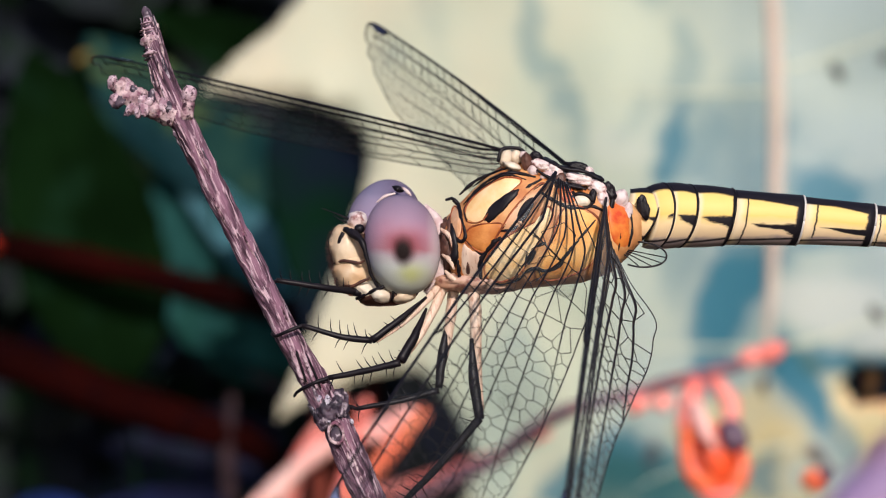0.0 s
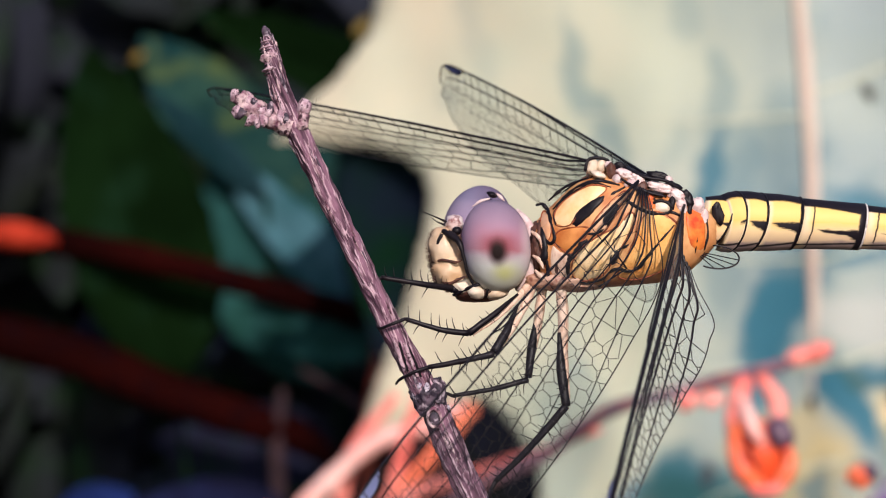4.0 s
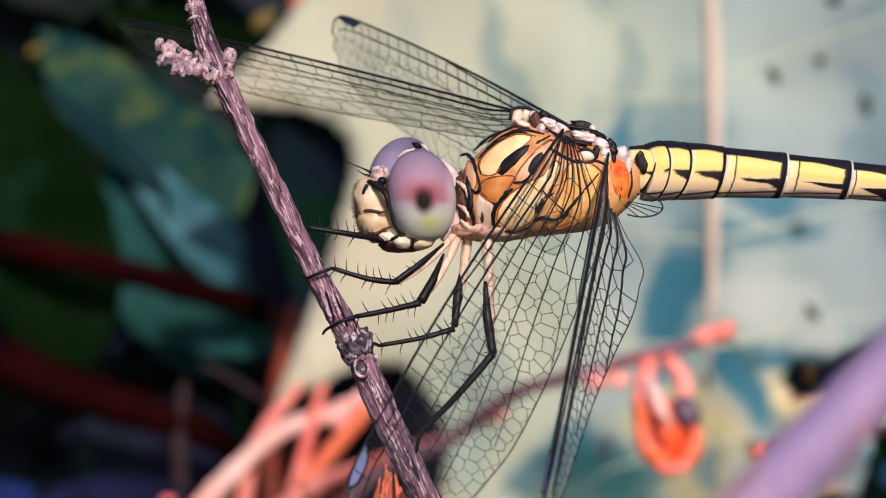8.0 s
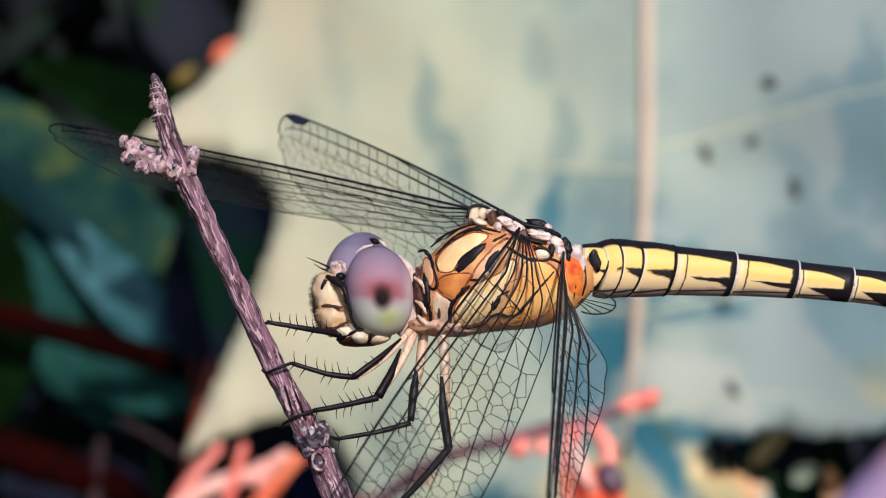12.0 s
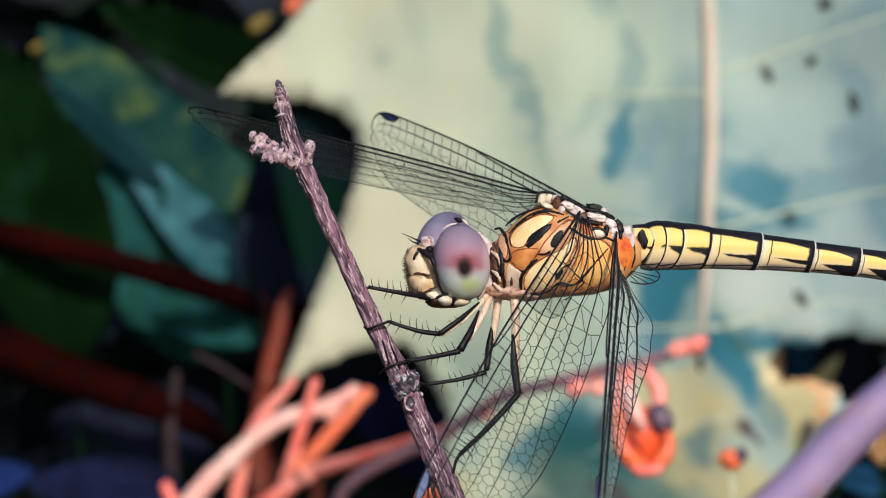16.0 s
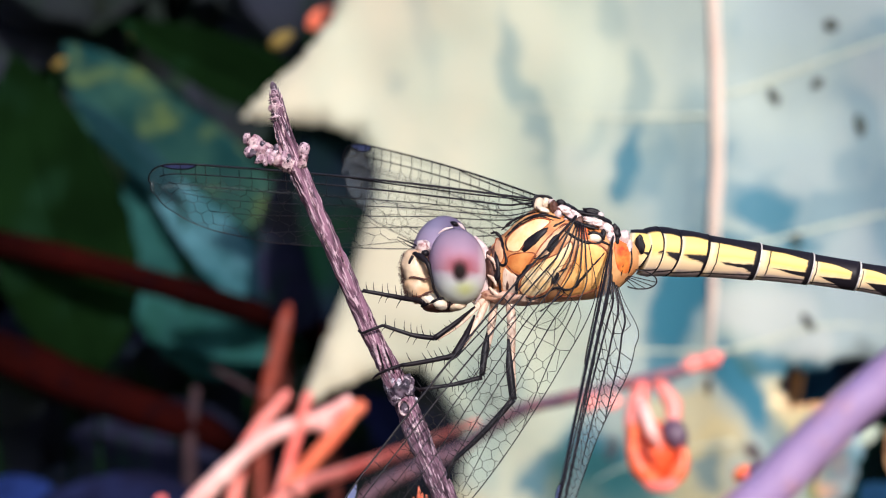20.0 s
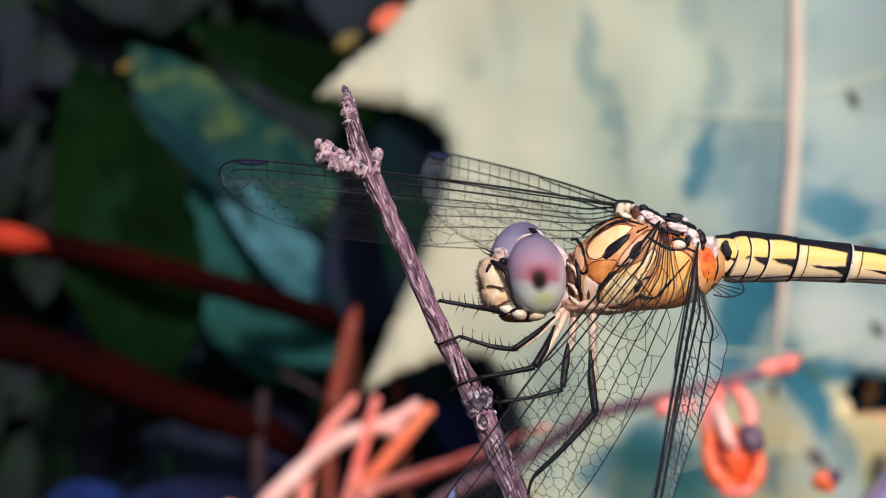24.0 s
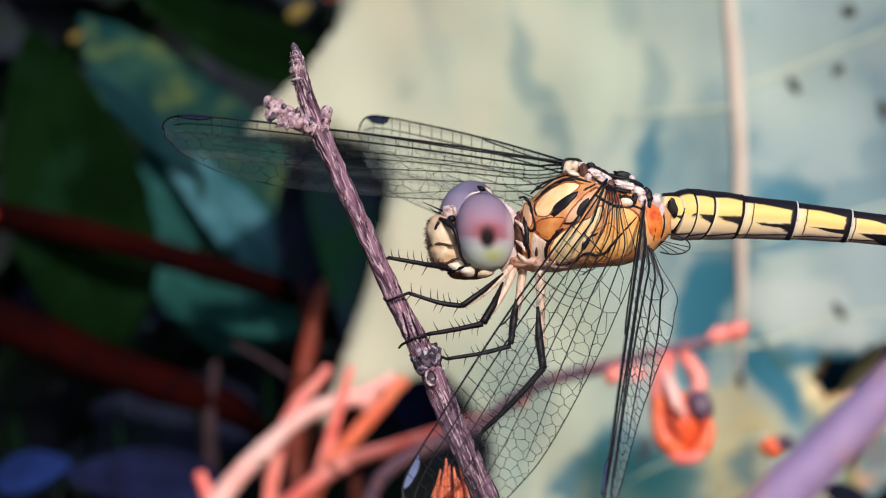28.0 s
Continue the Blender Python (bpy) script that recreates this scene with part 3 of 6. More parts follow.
def leaf_into(bm, base, tip, width, normal, cup=0.15, droop=0.1, teeth=0.0, o=(0, 0, 0), steps=16, across=6, thick=0.35, count=9, belly=0.42, blunt=0.75):
    """One leaf blade (mm): pointed oval with a folded middle, a drooping tip, toothed edge and thickness."""
    base, tip, nrm, o = Vector(base), Vector(tip), Vector(normal).normalized(), Vector(o)
    axis = tip - base
    length = axis.length
    d = axis.normalized()
    nrm = (nrm - d * nrm.dot(d)).normalized()
    side = d.cross(nrm)
    sheets = []
    for lay in (0, 1):
        rows = []
        for i in range(steps + 1):
            t = i / steps
            w = width * 0.5 * (math.sin(math.pi * t ** (math.log(0.5) / math.log(belly)))) ** blunt + 0.02 * width * (1 - t)
            row = []
            for j in range(-across, across + 1):
                s = j / across
                edge = 1.0
                if teeth and abs(j) == across:
                    edge += teeth * (abs((t * count) % 1.0 - 0.5) * 2 - 0.4)
                p = base + d * (length * t) + side * (w * s * edge)
                p += nrm * (cup * w * abs(s) ** 1.4 - droop * length * t * t - lay * thick + 0.02 * length * noise.noise((p + base) / (length * 0.25)))
                row.append(bm.verts.new((p - o) * MM))
            rows.append(row)
        sheets.append(rows)
    n = 2 * across
    for lay in (0, 1):
        for i in range(steps):
            for j in range(n):
                r = sheets[lay]
                bm.faces.new((r[i][j], r[i][j + 1], r[i + 1][j + 1], r[i + 1][j]))
    for i in range(steps):
        for j in (0, n):
            bm.faces.new((sheets[0][i][j], sheets[0][i + 1][j], sheets[1][i + 1][j], sheets[1][i][j]))
    for i in (0, steps):
        for j in range(n):
            bm.faces.new((sheets[0][i][j], sheets[0][i][j + 1], sheets[1][i][j + 1], sheets[1][i][j]))
    return bm


def hedge():
    """The deep undergrowth behind all: many dark leaves at every tilt."""
    rnd = random.Random(4)
    bm = bmesh.new()
    for i in range(1700):
        x = rnd.uniform(-480, 480)
        y = 540 + rnd.uniform(0, 1) * 360 * math.sqrt(1 - (x / 500) ** 2) + 40 * noise.noise((x / 150, 0, 0))
        z = rnd.uniform(-295, 250 + 60 * noise.noise((x / 110, y / 110, 3)) - 160 * (x / 480) ** 4)
        a, b = rnd.uniform(0, 6.28), rnd.uniform(-0.6, 0.6)
        ln = rnd.uniform(45, 95)
        d = Vector((math.cos(a), 0.4 * rnd.uniform(-1, 1), math.sin(a))) * ln
        leaf_into(bm, (x, y, z), Vector((x, y, z)) + d, ln * rnd.uniform(0.4, 0.6), (b, -1, rnd.uniform(-0.2, 0.8)), 0.2, 0.15, 0, steps=5, across=1, thick=0.5)
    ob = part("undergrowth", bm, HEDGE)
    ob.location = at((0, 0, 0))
    return tagged(ob, "dense undergrowth painted dark green as in deep shade", "undergrowth", kind="stuff")


ground()
hedge()


# added curved sheet that closes the view; its darkness is colour
def backdrop():
    bm = bmesh.new()
    bmesh.ops.create_grid(bm, x_segments=40, y_segments=12, size=1)
    for v in bm.verts:
        a = v.co.x * 2.2
        r = 2.6 + 0.25 * noise.noise(v.co * 7)
        v.co = Vector((math.sin(a) * r, math.cos(a) * r - 0.4, (v.co.y + 1) * 0.75 - 0.02))
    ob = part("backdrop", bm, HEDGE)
    return tagged(ob, "dark sheet standing in for shaded bushes behind", "backdrop", kind="structure")


backdrop()


# ------------------------------------------------------------------ the big pale leaf behind
LEAF_AT = (46.8, 330.0, 30.7)


def big_leaf():
    thing = holder("lobed_leaf", LEAF_AT, "large pale green lobed leaf with a pink midrib", "leaf")
    rnd_net = random.Random(17)
    # tip, upper margin, far margin, scalloped lower margin, right lobe, deep arch, left lobe, hollow below the tip
    knots = [(-127, 10.8), (-118, 18.7), (-109, 24), (-100, 33), (-92, 60), (-70, 118), (0, 150), (90, 130), (160, 60), (150, -18), (98, -44), (60, -51), (34, -53.8), (26.4, -51.5), (19, -54.5), (12.4, -54), (10.5, -58), (13, -62.5), (18, -61.5), (25, -64), (29, -71), (26, -80), (19, -88), (9, -99),
             (-8, -114), (-34, -126), (-62, -116), (-71, -98), (-74, -87), (-69.5, -76), (-68.5, -70), (-71, -64.5), (-74.5, -58.5), (-79, -53), (-86, -52.5), (-95, -54.5), (-104, -58), (-113.5, -63), (-107, -49), (-100.5, -36),
             (-94.5, -24), (-90, -13), (-88, -5), (-89.5, -0.5), (-94.5, 4.2), (-103.5, 7.2), (-112.5, 8.4)]
    def sag(x, z):
        return 5 * noise.noise((x / 60, 0.3, z / 60)) + 1.6 * noise.noise((x / 16, 2.3, z / 16)) + 0.0006 * (x * x * 0.5 + z * z) - 1.8 * math.exp(-(x / 7) ** 2)

    # outline in short steps with small teeth, then a net of faces inside it
    rim, run = [], 0.0
    for (x0, z0), (x1, z1) in zip(knots, knots[1:] + knots[:1]):
        ln = math.hypot(x1 - x0, z1 - z0)
        for k in range(max(1, round(ln / 1.2))):
            u = k / max(1, round(ln / 1.2))
            bite = 0.7 * (abs(((run + u * ln) / 5.2) % 1 - 0.5) * 2 - 0.5) + 0.9 * noise.noise((x0 + u * (x1 - x0), z0 + u * (z1 - z0), 4.0))
            rim.append((x0 + u * (x1 - x0) + (z1 - z0) / ln * -bite, z0 + u * (z1 - z0) + (x1 - x0) / ln * bite))
        run += ln

    def within(x, z):
        odd = False
        for (x0, z0), (x1, z1) in zip(rim, rim[1:] + rim[:1]):
            if (z0 > z) != (z1 > z) and x < x0 + (z - z0) / (z1 - z0) * (x1 - x0):
                odd = not odd
        return odd

    net = [Vector(p) for p in rim]
    for gx in np.arange(-124, 158, 4.5):
        for gz in np.arange(-126, 148, 4.5):
            if within(gx, gz) and min((gx - x) ** 2 + (gz - z) ** 2 for x, z in rim) > 5:
                net.append(Vector((gx + rnd_net.uniform(-0.8, 0.8), gz + rnd_net.uniform(-0.8, 0.8))))
    n = len(rim)
    from mathutils import geometry
    verts, edges, faces, *_ = geometry.delaunay_2d_cdt(net, [(i, (i + 1) % n) for i in range(n)], [], 1, 1e-5)
    bm = bmesh.new()
    sheets = [[bm.verts.new((v.x * MM, (sag(v.x, v.y) + lay) * MM, v.y * MM)) for v in verts] for lay in (0.0, 0.5)]
    for sheet in sheets:
        for q in faces:
            bm.faces.new([sheet[i] for i in q])
    for i in range(n):
        j = (i + 1) % n
        bm.faces.new((sheets[0][i], sheets[0][j], sheets[1][j], sheets[1][i]))
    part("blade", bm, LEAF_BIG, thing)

    def rib(name, pts, r, mat, label=""):
        q = curve([(x, sag(x, z) - 0.2, z) for x, z in pts], 10)
        q = [Vector((p.x, sag(p.x, p.z) + 0.45 * r[0], p.z)) for p in q]
        part(name, tube(bmesh.new(), q, r, 8), mat, thing, label)

    rib("midrib", [(1, 145), (0, 80), (0, 0), (-2, -30), (-5, -56)], [1.0, 1.4, 1.7, 1.5, 0.6], RIB, "pink midrib")
    for z0, x1, z1 in ((104, -84, 108), (62, -96, 62), (12, -120, 12), (-18, -82, -18), (-40, -108, -52), (-60, -58, -104)):
        rib("side_vein", [(0, z0 - 10), (x1 * 0.25, z0 - 8 + (z1 - z0) * 0.1), (x1 * 0.6, z0 + (z1 - z0) * 0.45), (x1 * 0.96, z1)], [0.6, 0.38, 0.1], RIB_PALE)
    for z0, x1, z1 in ((100, 92, 118), (60, 130, 66), (14, 148, 30), (-20, 140, -24), (-42, 88, -56)):
        rib("side_vein", [(0, z0 - 8), (x1 * 0.3, z0 + (z1 - z0) * 0.2), (x1 * 0.95, z1)], [0.6, 0.38, 0.1], RIB_PALE)
    rnd = random.Random(8)
    for x, z in ((12, 6), (22, 8), (26, 20), (16, -26), (18, -44), (-60, -60), (31, -2)):
        bm = bmesh.new()
        blob(bm, (x, sag(x, z) - 0.1, z), (rnd.uniform(0.8, 1.8), 0.25, rnd.uniform(1.0, 2.6)), turn=(0, rnd.uniform(-40, 40), 0), rough=0.5, grain=1.0, sub=2)
        part("dark_scar", bm, SPOT, thing, "small dark scar")
    # a dark filler added behind the hollow margin, its shade put into the colour
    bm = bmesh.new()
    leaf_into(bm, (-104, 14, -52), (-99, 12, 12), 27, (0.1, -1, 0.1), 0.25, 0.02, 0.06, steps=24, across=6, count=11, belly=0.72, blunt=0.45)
    part("dark_filler_lobe", bm, LEAF_BACK, thing, "dark filler behind the margin, shade in its colour")
    q = curve([(-5, sag(-5, -56) + 1.5, -56), (-7, 10, -100), (-8, 14, -130), (0, 20, -220), (4, 26, -336)], 6)
    part("petiole", tube(bmesh.new(), q, [1.8, 2.6], 8), STEM_RED, thing, "red leaf stalk")
    return thing


LEAF = big_leaf()


# ------------------------------------------------------------------ leaves, stems and fruit round it
def lone_leaf(name, base, tip, width, normal, mat, label, cup=0.2, droop=0.05, teeth=0.05, group="leaves in the shade behind"):
    """A single leaf blade with its rib and a stalk down to the soil."""
    thing = holder(name, base, label, "leaf", group)
    bm = bmesh.new()
    leaf_into(bm, base, tip, width, normal, cup, droop, teeth, o=base, steps=18, across=5)
    part("blade", bm, mat, thing)
    b = Vector(base)
    t = Vector(tip)
    nrm = Vector(normal).normalized()
    mid = [b.lerp(t, k / 10) - nrm * (droop * (t - b).length * (k / 10) ** 2 - 0.3) for k in range(10)]
    part("midrib", tube(bmesh.new(), mid, [0.9, 0.25], 6, base), mat, thing)
    f = Vector((b.x + 6, b.y + 25, -302))
    q = curve([b, b.lerp(f, 0.3) + Vector((0, 14, -8)), b.lerp(f, 0.7), f], 6)
    part("stalk", tube(bmesh.new(), q, [0.8, 1.2], 6, base), LEAF_GREEN, thing, "dark leaf stalk")
    return thing


# leaves of the dark side; their dimness is painted into the colour
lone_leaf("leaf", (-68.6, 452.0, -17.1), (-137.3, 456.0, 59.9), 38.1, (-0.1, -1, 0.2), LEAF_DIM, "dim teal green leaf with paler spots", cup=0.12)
# two strips carry the sky light of a curled margin in their blue
lone_leaf("leaf", (-65.8, 438.0, -23.6), (-112.4, 442.0, 27.8), 15.5, (0.3, -1, 0.3), LEAF_SKY, "bluish green strip, sky light painted on a leaf margin", cup=0.1)
lone_leaf("leaf", (-98.4, 439.0, 14.4), (-131.0, 443.0, 43.6), 9.0, (0.3, -1, 0.3), LEAF_HAZE, "narrow slate blue strip, dimmer sky light painted in", cup=0.1)
lone_leaf("leaf", (-80.5, 446.0, -35.9), (-113.7, 448.0, 25.7), 39.2, (0.2, -1, 0.1), LEAF_TEAL, "teal green leaf painted dark with shade", cup=0.1)
lone_leaf("leaf", (-116.9, 416.0, -34.3), (-139.2, 414.0, 52.7), 37.2, (0.4, -1, 0.1), LEAF_GREEN, "green leaf painted dark with deep shade", cup=0.2)
lone_leaf("leaf", (-62.7, 430.0, -25.6), (-101.0, 432.0, -22.8), 12.2, (0.0, -1, 0.2), LEAF_TEAL, "narrow teal green leaf, half shade in its colour", cup=0.2)
lone_leaf("leaf", (-58.5, 446.0, 38.3), (-119.3, 448.0, 65.4), 17.3, (-0.2, -1, 0.3), LEAF_GREEN, "green leaf painted dark with deep shade", cup=0.2)
lone_leaf("leaf", (-64.2, 424.0, -22.3), (-62.3, 426.0, 32.4), 22.7, (0.1, -1, 0.1), LEAF_DUSK, "dusky blue black leaf, shade in its colour", cup=0.2)
lone_leaf("leaf", (-150.2, 432.0, -26.2), (-106.0, 430.0, -23.5), 26.0, (0, -1, 0.4), LEAF_DUSK, "dusky blue black leaf, shade in its colour", cup=0.2)
lone_leaf("leaf", (-85.2, 404.0, -67.1), (-127.0, 402.0, -64.3), 16.0, (0, -1, 0.5), LEAF_INK, "ink blue leaf, shade in its colour", cup=0.2)
lone_leaf("leaf", (-143.8, 398.0, -67.0), (-123.3, 396.0, -60.7), 10.8, (0, -1, 0.5), LEAF_NAVY, "dark blue leaf, bluish glow in its colour", cup=0.2)
lone_leaf("leaf", (-79.6, 440.0, -54.3), (-130.2, 440.0, -51.6), 23.3, (0, -1, 0.3), LEAF_DUSK, "dusky blue black leaf, shade in its colour", cup=0.2)
# leaf added to fill the dark blue hollow under the arch
lone_leaf("leaf", (-13.7, 420.0, -64.3), (-45.6, 418.0, -37.8), 19.5, (0, -1, 0.3), LEAF_INK, "ink blue leaf, shade in its colour", cup=0.2)


def stem(name, pts, radii, mat, label, category="stem", knobs=(), group="", sides=12, rough=0.12):
    """One bare stem, swollen at its knobs, rising from the soil."""
    thing = holder(name, pts[0], label, category, group)
    q = curve(pts, 8)
    part("stalk", tube(bmesh.new(), q, radii, sides, pts[0], rough, 4), mat, thing)
    for p, r in knobs:
        part("knob", blob(bmesh.new(), p, (r, r * 0.9, r * 1.1), pts[0], rough=0.25, grain=2), mat, thing)
    part("stem_end", blob(bmesh.new(), pts[-1], [radii[-1] * 1.02] * 3, pts[0], rough=0.3, grain=2), mat, thing)
    j = len(q) // 2
    part("stem_node", tube(bmesh.new(), q[j - 1:j + 2], [radii[len(radii) // 2] * f for f in (0.97, 1.06, 0.97)], sides, pts[0], 0.2, 2), mat, thing)
    return thing


UPPER = stem("stem", [(-284, 427, -302), (-253.0, 407.8, -34.6), (-199.2, 403.0, 6.6), (-145.2, 403.0, 1.9), (-103.7, 403.0, -7.0), (-76.3, 417.5, -15.8), (-62.4, 453.8, -22.8)], [4.8, 3.6, 3.6, 3.6, 3.4, 2.9], STEM_RED, "red plant stem painted dark with shade", group="stems in the shade")
# sleeve added over the stem; its brighter colour imitates sun
part("painted_sun_reach", tube(bmesh.new(), curve([(-182.8, 402.3, 6.1), (-156.2, 402.3, 3.7), (-136.8, 402.3, 0.6)], 8), [3.2, 3.75, 2.4], 12, (-284, 427, -302), 0.1, 4), STEM_FLAME, UPPER, "bright red reach with sunlight painted in")
stem("stem", [(-302, 405, -302), (-259.2, 407.8, -55.8), (-200.7, 403.0, -19.3), (-145.2, 403.0, -25.7), (-113.0, 405.4, -38.0), (-87.5, 412.7, -47.3), (-77.7, 427.2, -56.2)], [7.3, 6.0, 6.0, 5.6, 4.8, 2.4], STEM_RED, "thick red plant stem painted dark with shade", group="stems in the shade")
# thin stems whose shade comes from their colour
stem("stem", [(-82, 415, -302), (-89.4, 411.0, -69.6), (-89.8, 408.7, -51.5), (-88.4, 408.7, -36.6)], [2.2, 2, 1.8, 1.2], STEM_DIM, "thin grey brown stem, shade in its colour", group="stems in the shade")
stem("stem", [(-85.4, 418.0, -31.2), (-74.4, 415.7, -37.0), (-63.5, 413.4, -44.2)], [0.6, 0.8, 0.6], STEM_DIM, "thin grey twig, shade in its colour")
stem("stem", [(-60.8, 432.0, -302), (-64.8, 424.0, -66.0), (-66.9, 424.0, -41.9), (-66.5, 424.0, -23.8), (-68.5, 424.0, -12.5)], [2.2, 1.7, 1.6, 1.4, 1.0], STEM_DUSK, "thin red brown stem painted dusky with shade", group="stems in the shade")
stem("stem", [(-48.3, 428.0, -302), (-52.3, 420.0, -65.3), (-53.7, 420.0, -44.4), (-55.4, 420.0, -26.4), (-55.0, 420.0, -14.5)], [2.2, 1.7, 1.6, 1.4, 1.0], STEM_DUSK, "thin red brown stem painted dusky with shade", group="stems in the shade")
WAVING = []
WAVING += [(stem("stem", [(-58, 409, -302), (-65.4, 399.3, -53.2), (-63.0, 397.0, -37.1), (-58.6, 397.0, -18.3), (-57.8, 399.3, -14.0)], [3, 2.4, 2.4, 2.0, 0.9], STEM_BROWN, "reddish brown upright stem"), (-58, 409, -302))]
WAVING += [(stem("stem", [(-74, 300, -302), (-71.4, 292.0, -68.2), (-66.0, 291.0, -55.8), (-57.1, 290.0, -45.7), (-47.7, 289.0, -37.7), (-36.0, 288.0, -33.8), (-31.4, 288.0, -30.6)], [2.6, 2.3, 2.2, 2.0, 1.8, 1.6, 1.2], STEM_ROSE,
     "smooth rosy pink plant stem in the sun", group="pink and red stems in the sun", knobs=[((-36.0, 288.0, -34.4), 2.4)]), (-74, 300, -302))]
WAVING += [(stem("stem", [(-72, 296, -302), (-65.9, 294.0, -66.1), (-68.7, 293.0, -55.5), (-70.4, 293.0, -51.8)], [2, 1.6, 1.6, 1.2], STEM_PINK, "short pink stem stub in the sun", group="pink and red stems in the sun"), (-72, 296, -302))]
WAVING += [(stem("stem", [(-62, 292, -302), (-56.8, 296.0, -59.3), (-54.2, 294.0, -43.8), (-51.1, 293.0, -37.3), (-44.4, 292.0, -29.4)], [2, 1.6, 1.6, 1.4, 1.0], STEM_PINK, "thin pink stem among dark leaves", group="pink and red stems in the sun"), (-62, 292, -302))]
WAVING += [(stem("stem", [(-56, 290, -302), (-47.5, 288.0, -60.4), (-44.5, 287.0, -48.2), (-41.8, 286.0, -38.3), (-39.1, 286.0, -28.9)], [2, 1.5, 1.4, 1.2, 0.9], STEM_PINK, "thin pink stem among dark leaves", group="pink and red stems in the sun"), (-56, 290, -302))]
WAVING += [(stem("stem", [(-54, 286, -302), (-47.1, 285.0, -57.7), (-41.9, 284.0, -46.6), (-35.5, 283.0, -39.1), (-28.5, 283.0, -30.9)], [2, 1.8, 1.7, 1.6, 1.3], STEM_ORANGE, "orange red stem among dark leaves", group="pink and red stems in the sun"), (-54, 286, -302))]
WAVING += [(stem("stem", [(-64, 282, -302), (-58.4, 284.0, -64.5), (-49.9, 280.0, -54.7), (-39.2, 275.0, -46.4), (-29.3, 265.0, -42.2), (-15.2, 245.0, -35.8), (-2.2, 215.0, -28.6)], [2, 1.9, 1.8, 1.6, 1.4, 1.1, 0.5], STEM_PINK, "long pinkish red arching stem", group="pink and red stems in the sun"), (-64, 282, -302))]


REST = {thing.name: thing.location.copy() for thing, foot in WAVING}


def fruit_twig():
    """The slim twig with a blunt pink end, from which two stalks carry an orange fruit."""
    base = (10, 215, -302)
    thing = holder("fruiting_twig", base, "grey purple twig with pink knobs and a hanging orange fruit", "twig")
    q = curve([base, (-28.6, 215.0, -47.8), (-9.0, 200.0, -30.6), (0.2, 190.0, -23.7), (8.9, 184.0, -20.8), (18.2, 181.0, -18.1), (24.9, 180.0, -16.3), (29.9, 180.0, -14.5)], 8)
    part("stalk", tube(bmesh.new(), q, [1.3, 1.2, 1.1, 1.0, 1.0, 0.9, 0.9], 10, base, 0.15, 3), STEM_GREY, thing)
    for p, r in (((28.9, 180.0, -14.7), 1.6), ((26.7, 180.0, -15.3), 1.5), ((11.4, 182.0, -21.6), 1.4), ((14.8, 182.0, -21.4), 1.2)):
        part("knob", blob(bmesh.new(), p, (r * 1.3, r * 0.9, r * 0.9), base, (0, -25, 0), 0.3, 1.5), STEM_PINK, thing, "pink knob")
    for pts, r in (([(19.4, 181.0, -17.7), (18.6, 180.0, -20.4), (17.8, 179.0, -23.7), (17.6, 178.0, -26.7)], [1.0, 1.5, 1.4, 1.0]), ([(20.7, 181.0, -17.4), (22.4, 180.0, -19.4), (23.7, 180.0, -21.6), (23.7, 179.0, -24.5)], [0.8, 1.1, 1.3, 1.1])):
        part("fruit_stalk", tube(bmesh.new(), curve(pts, 6), r, 8, base, 0.1, 2), STEM_PINK, thing, "pink fruit stalk")
    fruit = part("fruit", blob(bmesh.new(), (21.3, 179.0, -28.4), (3.7, 2.8, 4.7), base, (0, -8, 0), 0.15, 3), FRUIT, thing, "split orange red fruit")
    part("husk_lobe", tube(bmesh.new(), curve([(17.7, 177.0, -24.4), (17.7, 175.5, -28.0), (19.0, 175.0, -30.9), (21.4, 175.5, -32.6)], 6), [0.7, 1.2, 1.4, 0.9], 12, base, 0.12, 2.5), FRUIT, fruit)
    part("husk_lobe", tube(bmesh.new(), curve([(24.4, 177.0, -26.4), (25.0, 176.0, -28.9), (24.3, 175.5, -31.3), (22.2, 175.5, -32.8)], 6), [0.6, 1.0, 1.3, 0.9], 12, base, 0.12, 2.5), FRUIT, fruit)
    part("husk_lobe", tube(bmesh.new(), curve([(18.9, 178.0, -21.1), (19.5, 175.8, -23.1), (20.3, 175.0, -25.1), (21.3, 175.2, -26.9)], 6), [0.8, 1.0, 1.0, 0.4], 12, base, 0.12, 2.5), STEM_ROSE, fruit, "pale pink opened lobe")
    part("husk_slit", tube(bmesh.new(), curve([(18.7, 175.6, -25.5), (19.6, 174.6, -28.4), (21.3, 174.8, -30.7)], 6), [0.2, 0.5, 0.15], 8, base, 0.2, 1.5), SLIT, fruit, "dark red split")
    part("husk_tip", tube(bmesh.new(), curve([(18.5, 175.0, -31.6), (20.5, 174.5, -33.0), (23.1, 174.5, -32.8), (24.5, 175.0, -31.5)], 6), [0.3, 0.8, 0.9, 0.3], 10, base, 0.15, 1.5), STEM_PINK, fruit, "paler withered rim")
    part("seed", blob(bmesh.new(), (23.9, 177.0, -25.7), (1.9, 1.9, 2.5), base, (0, -25, 0), 0.15, 2), FRUIT_DARK, fruit, "dark plum seed")
    return thing


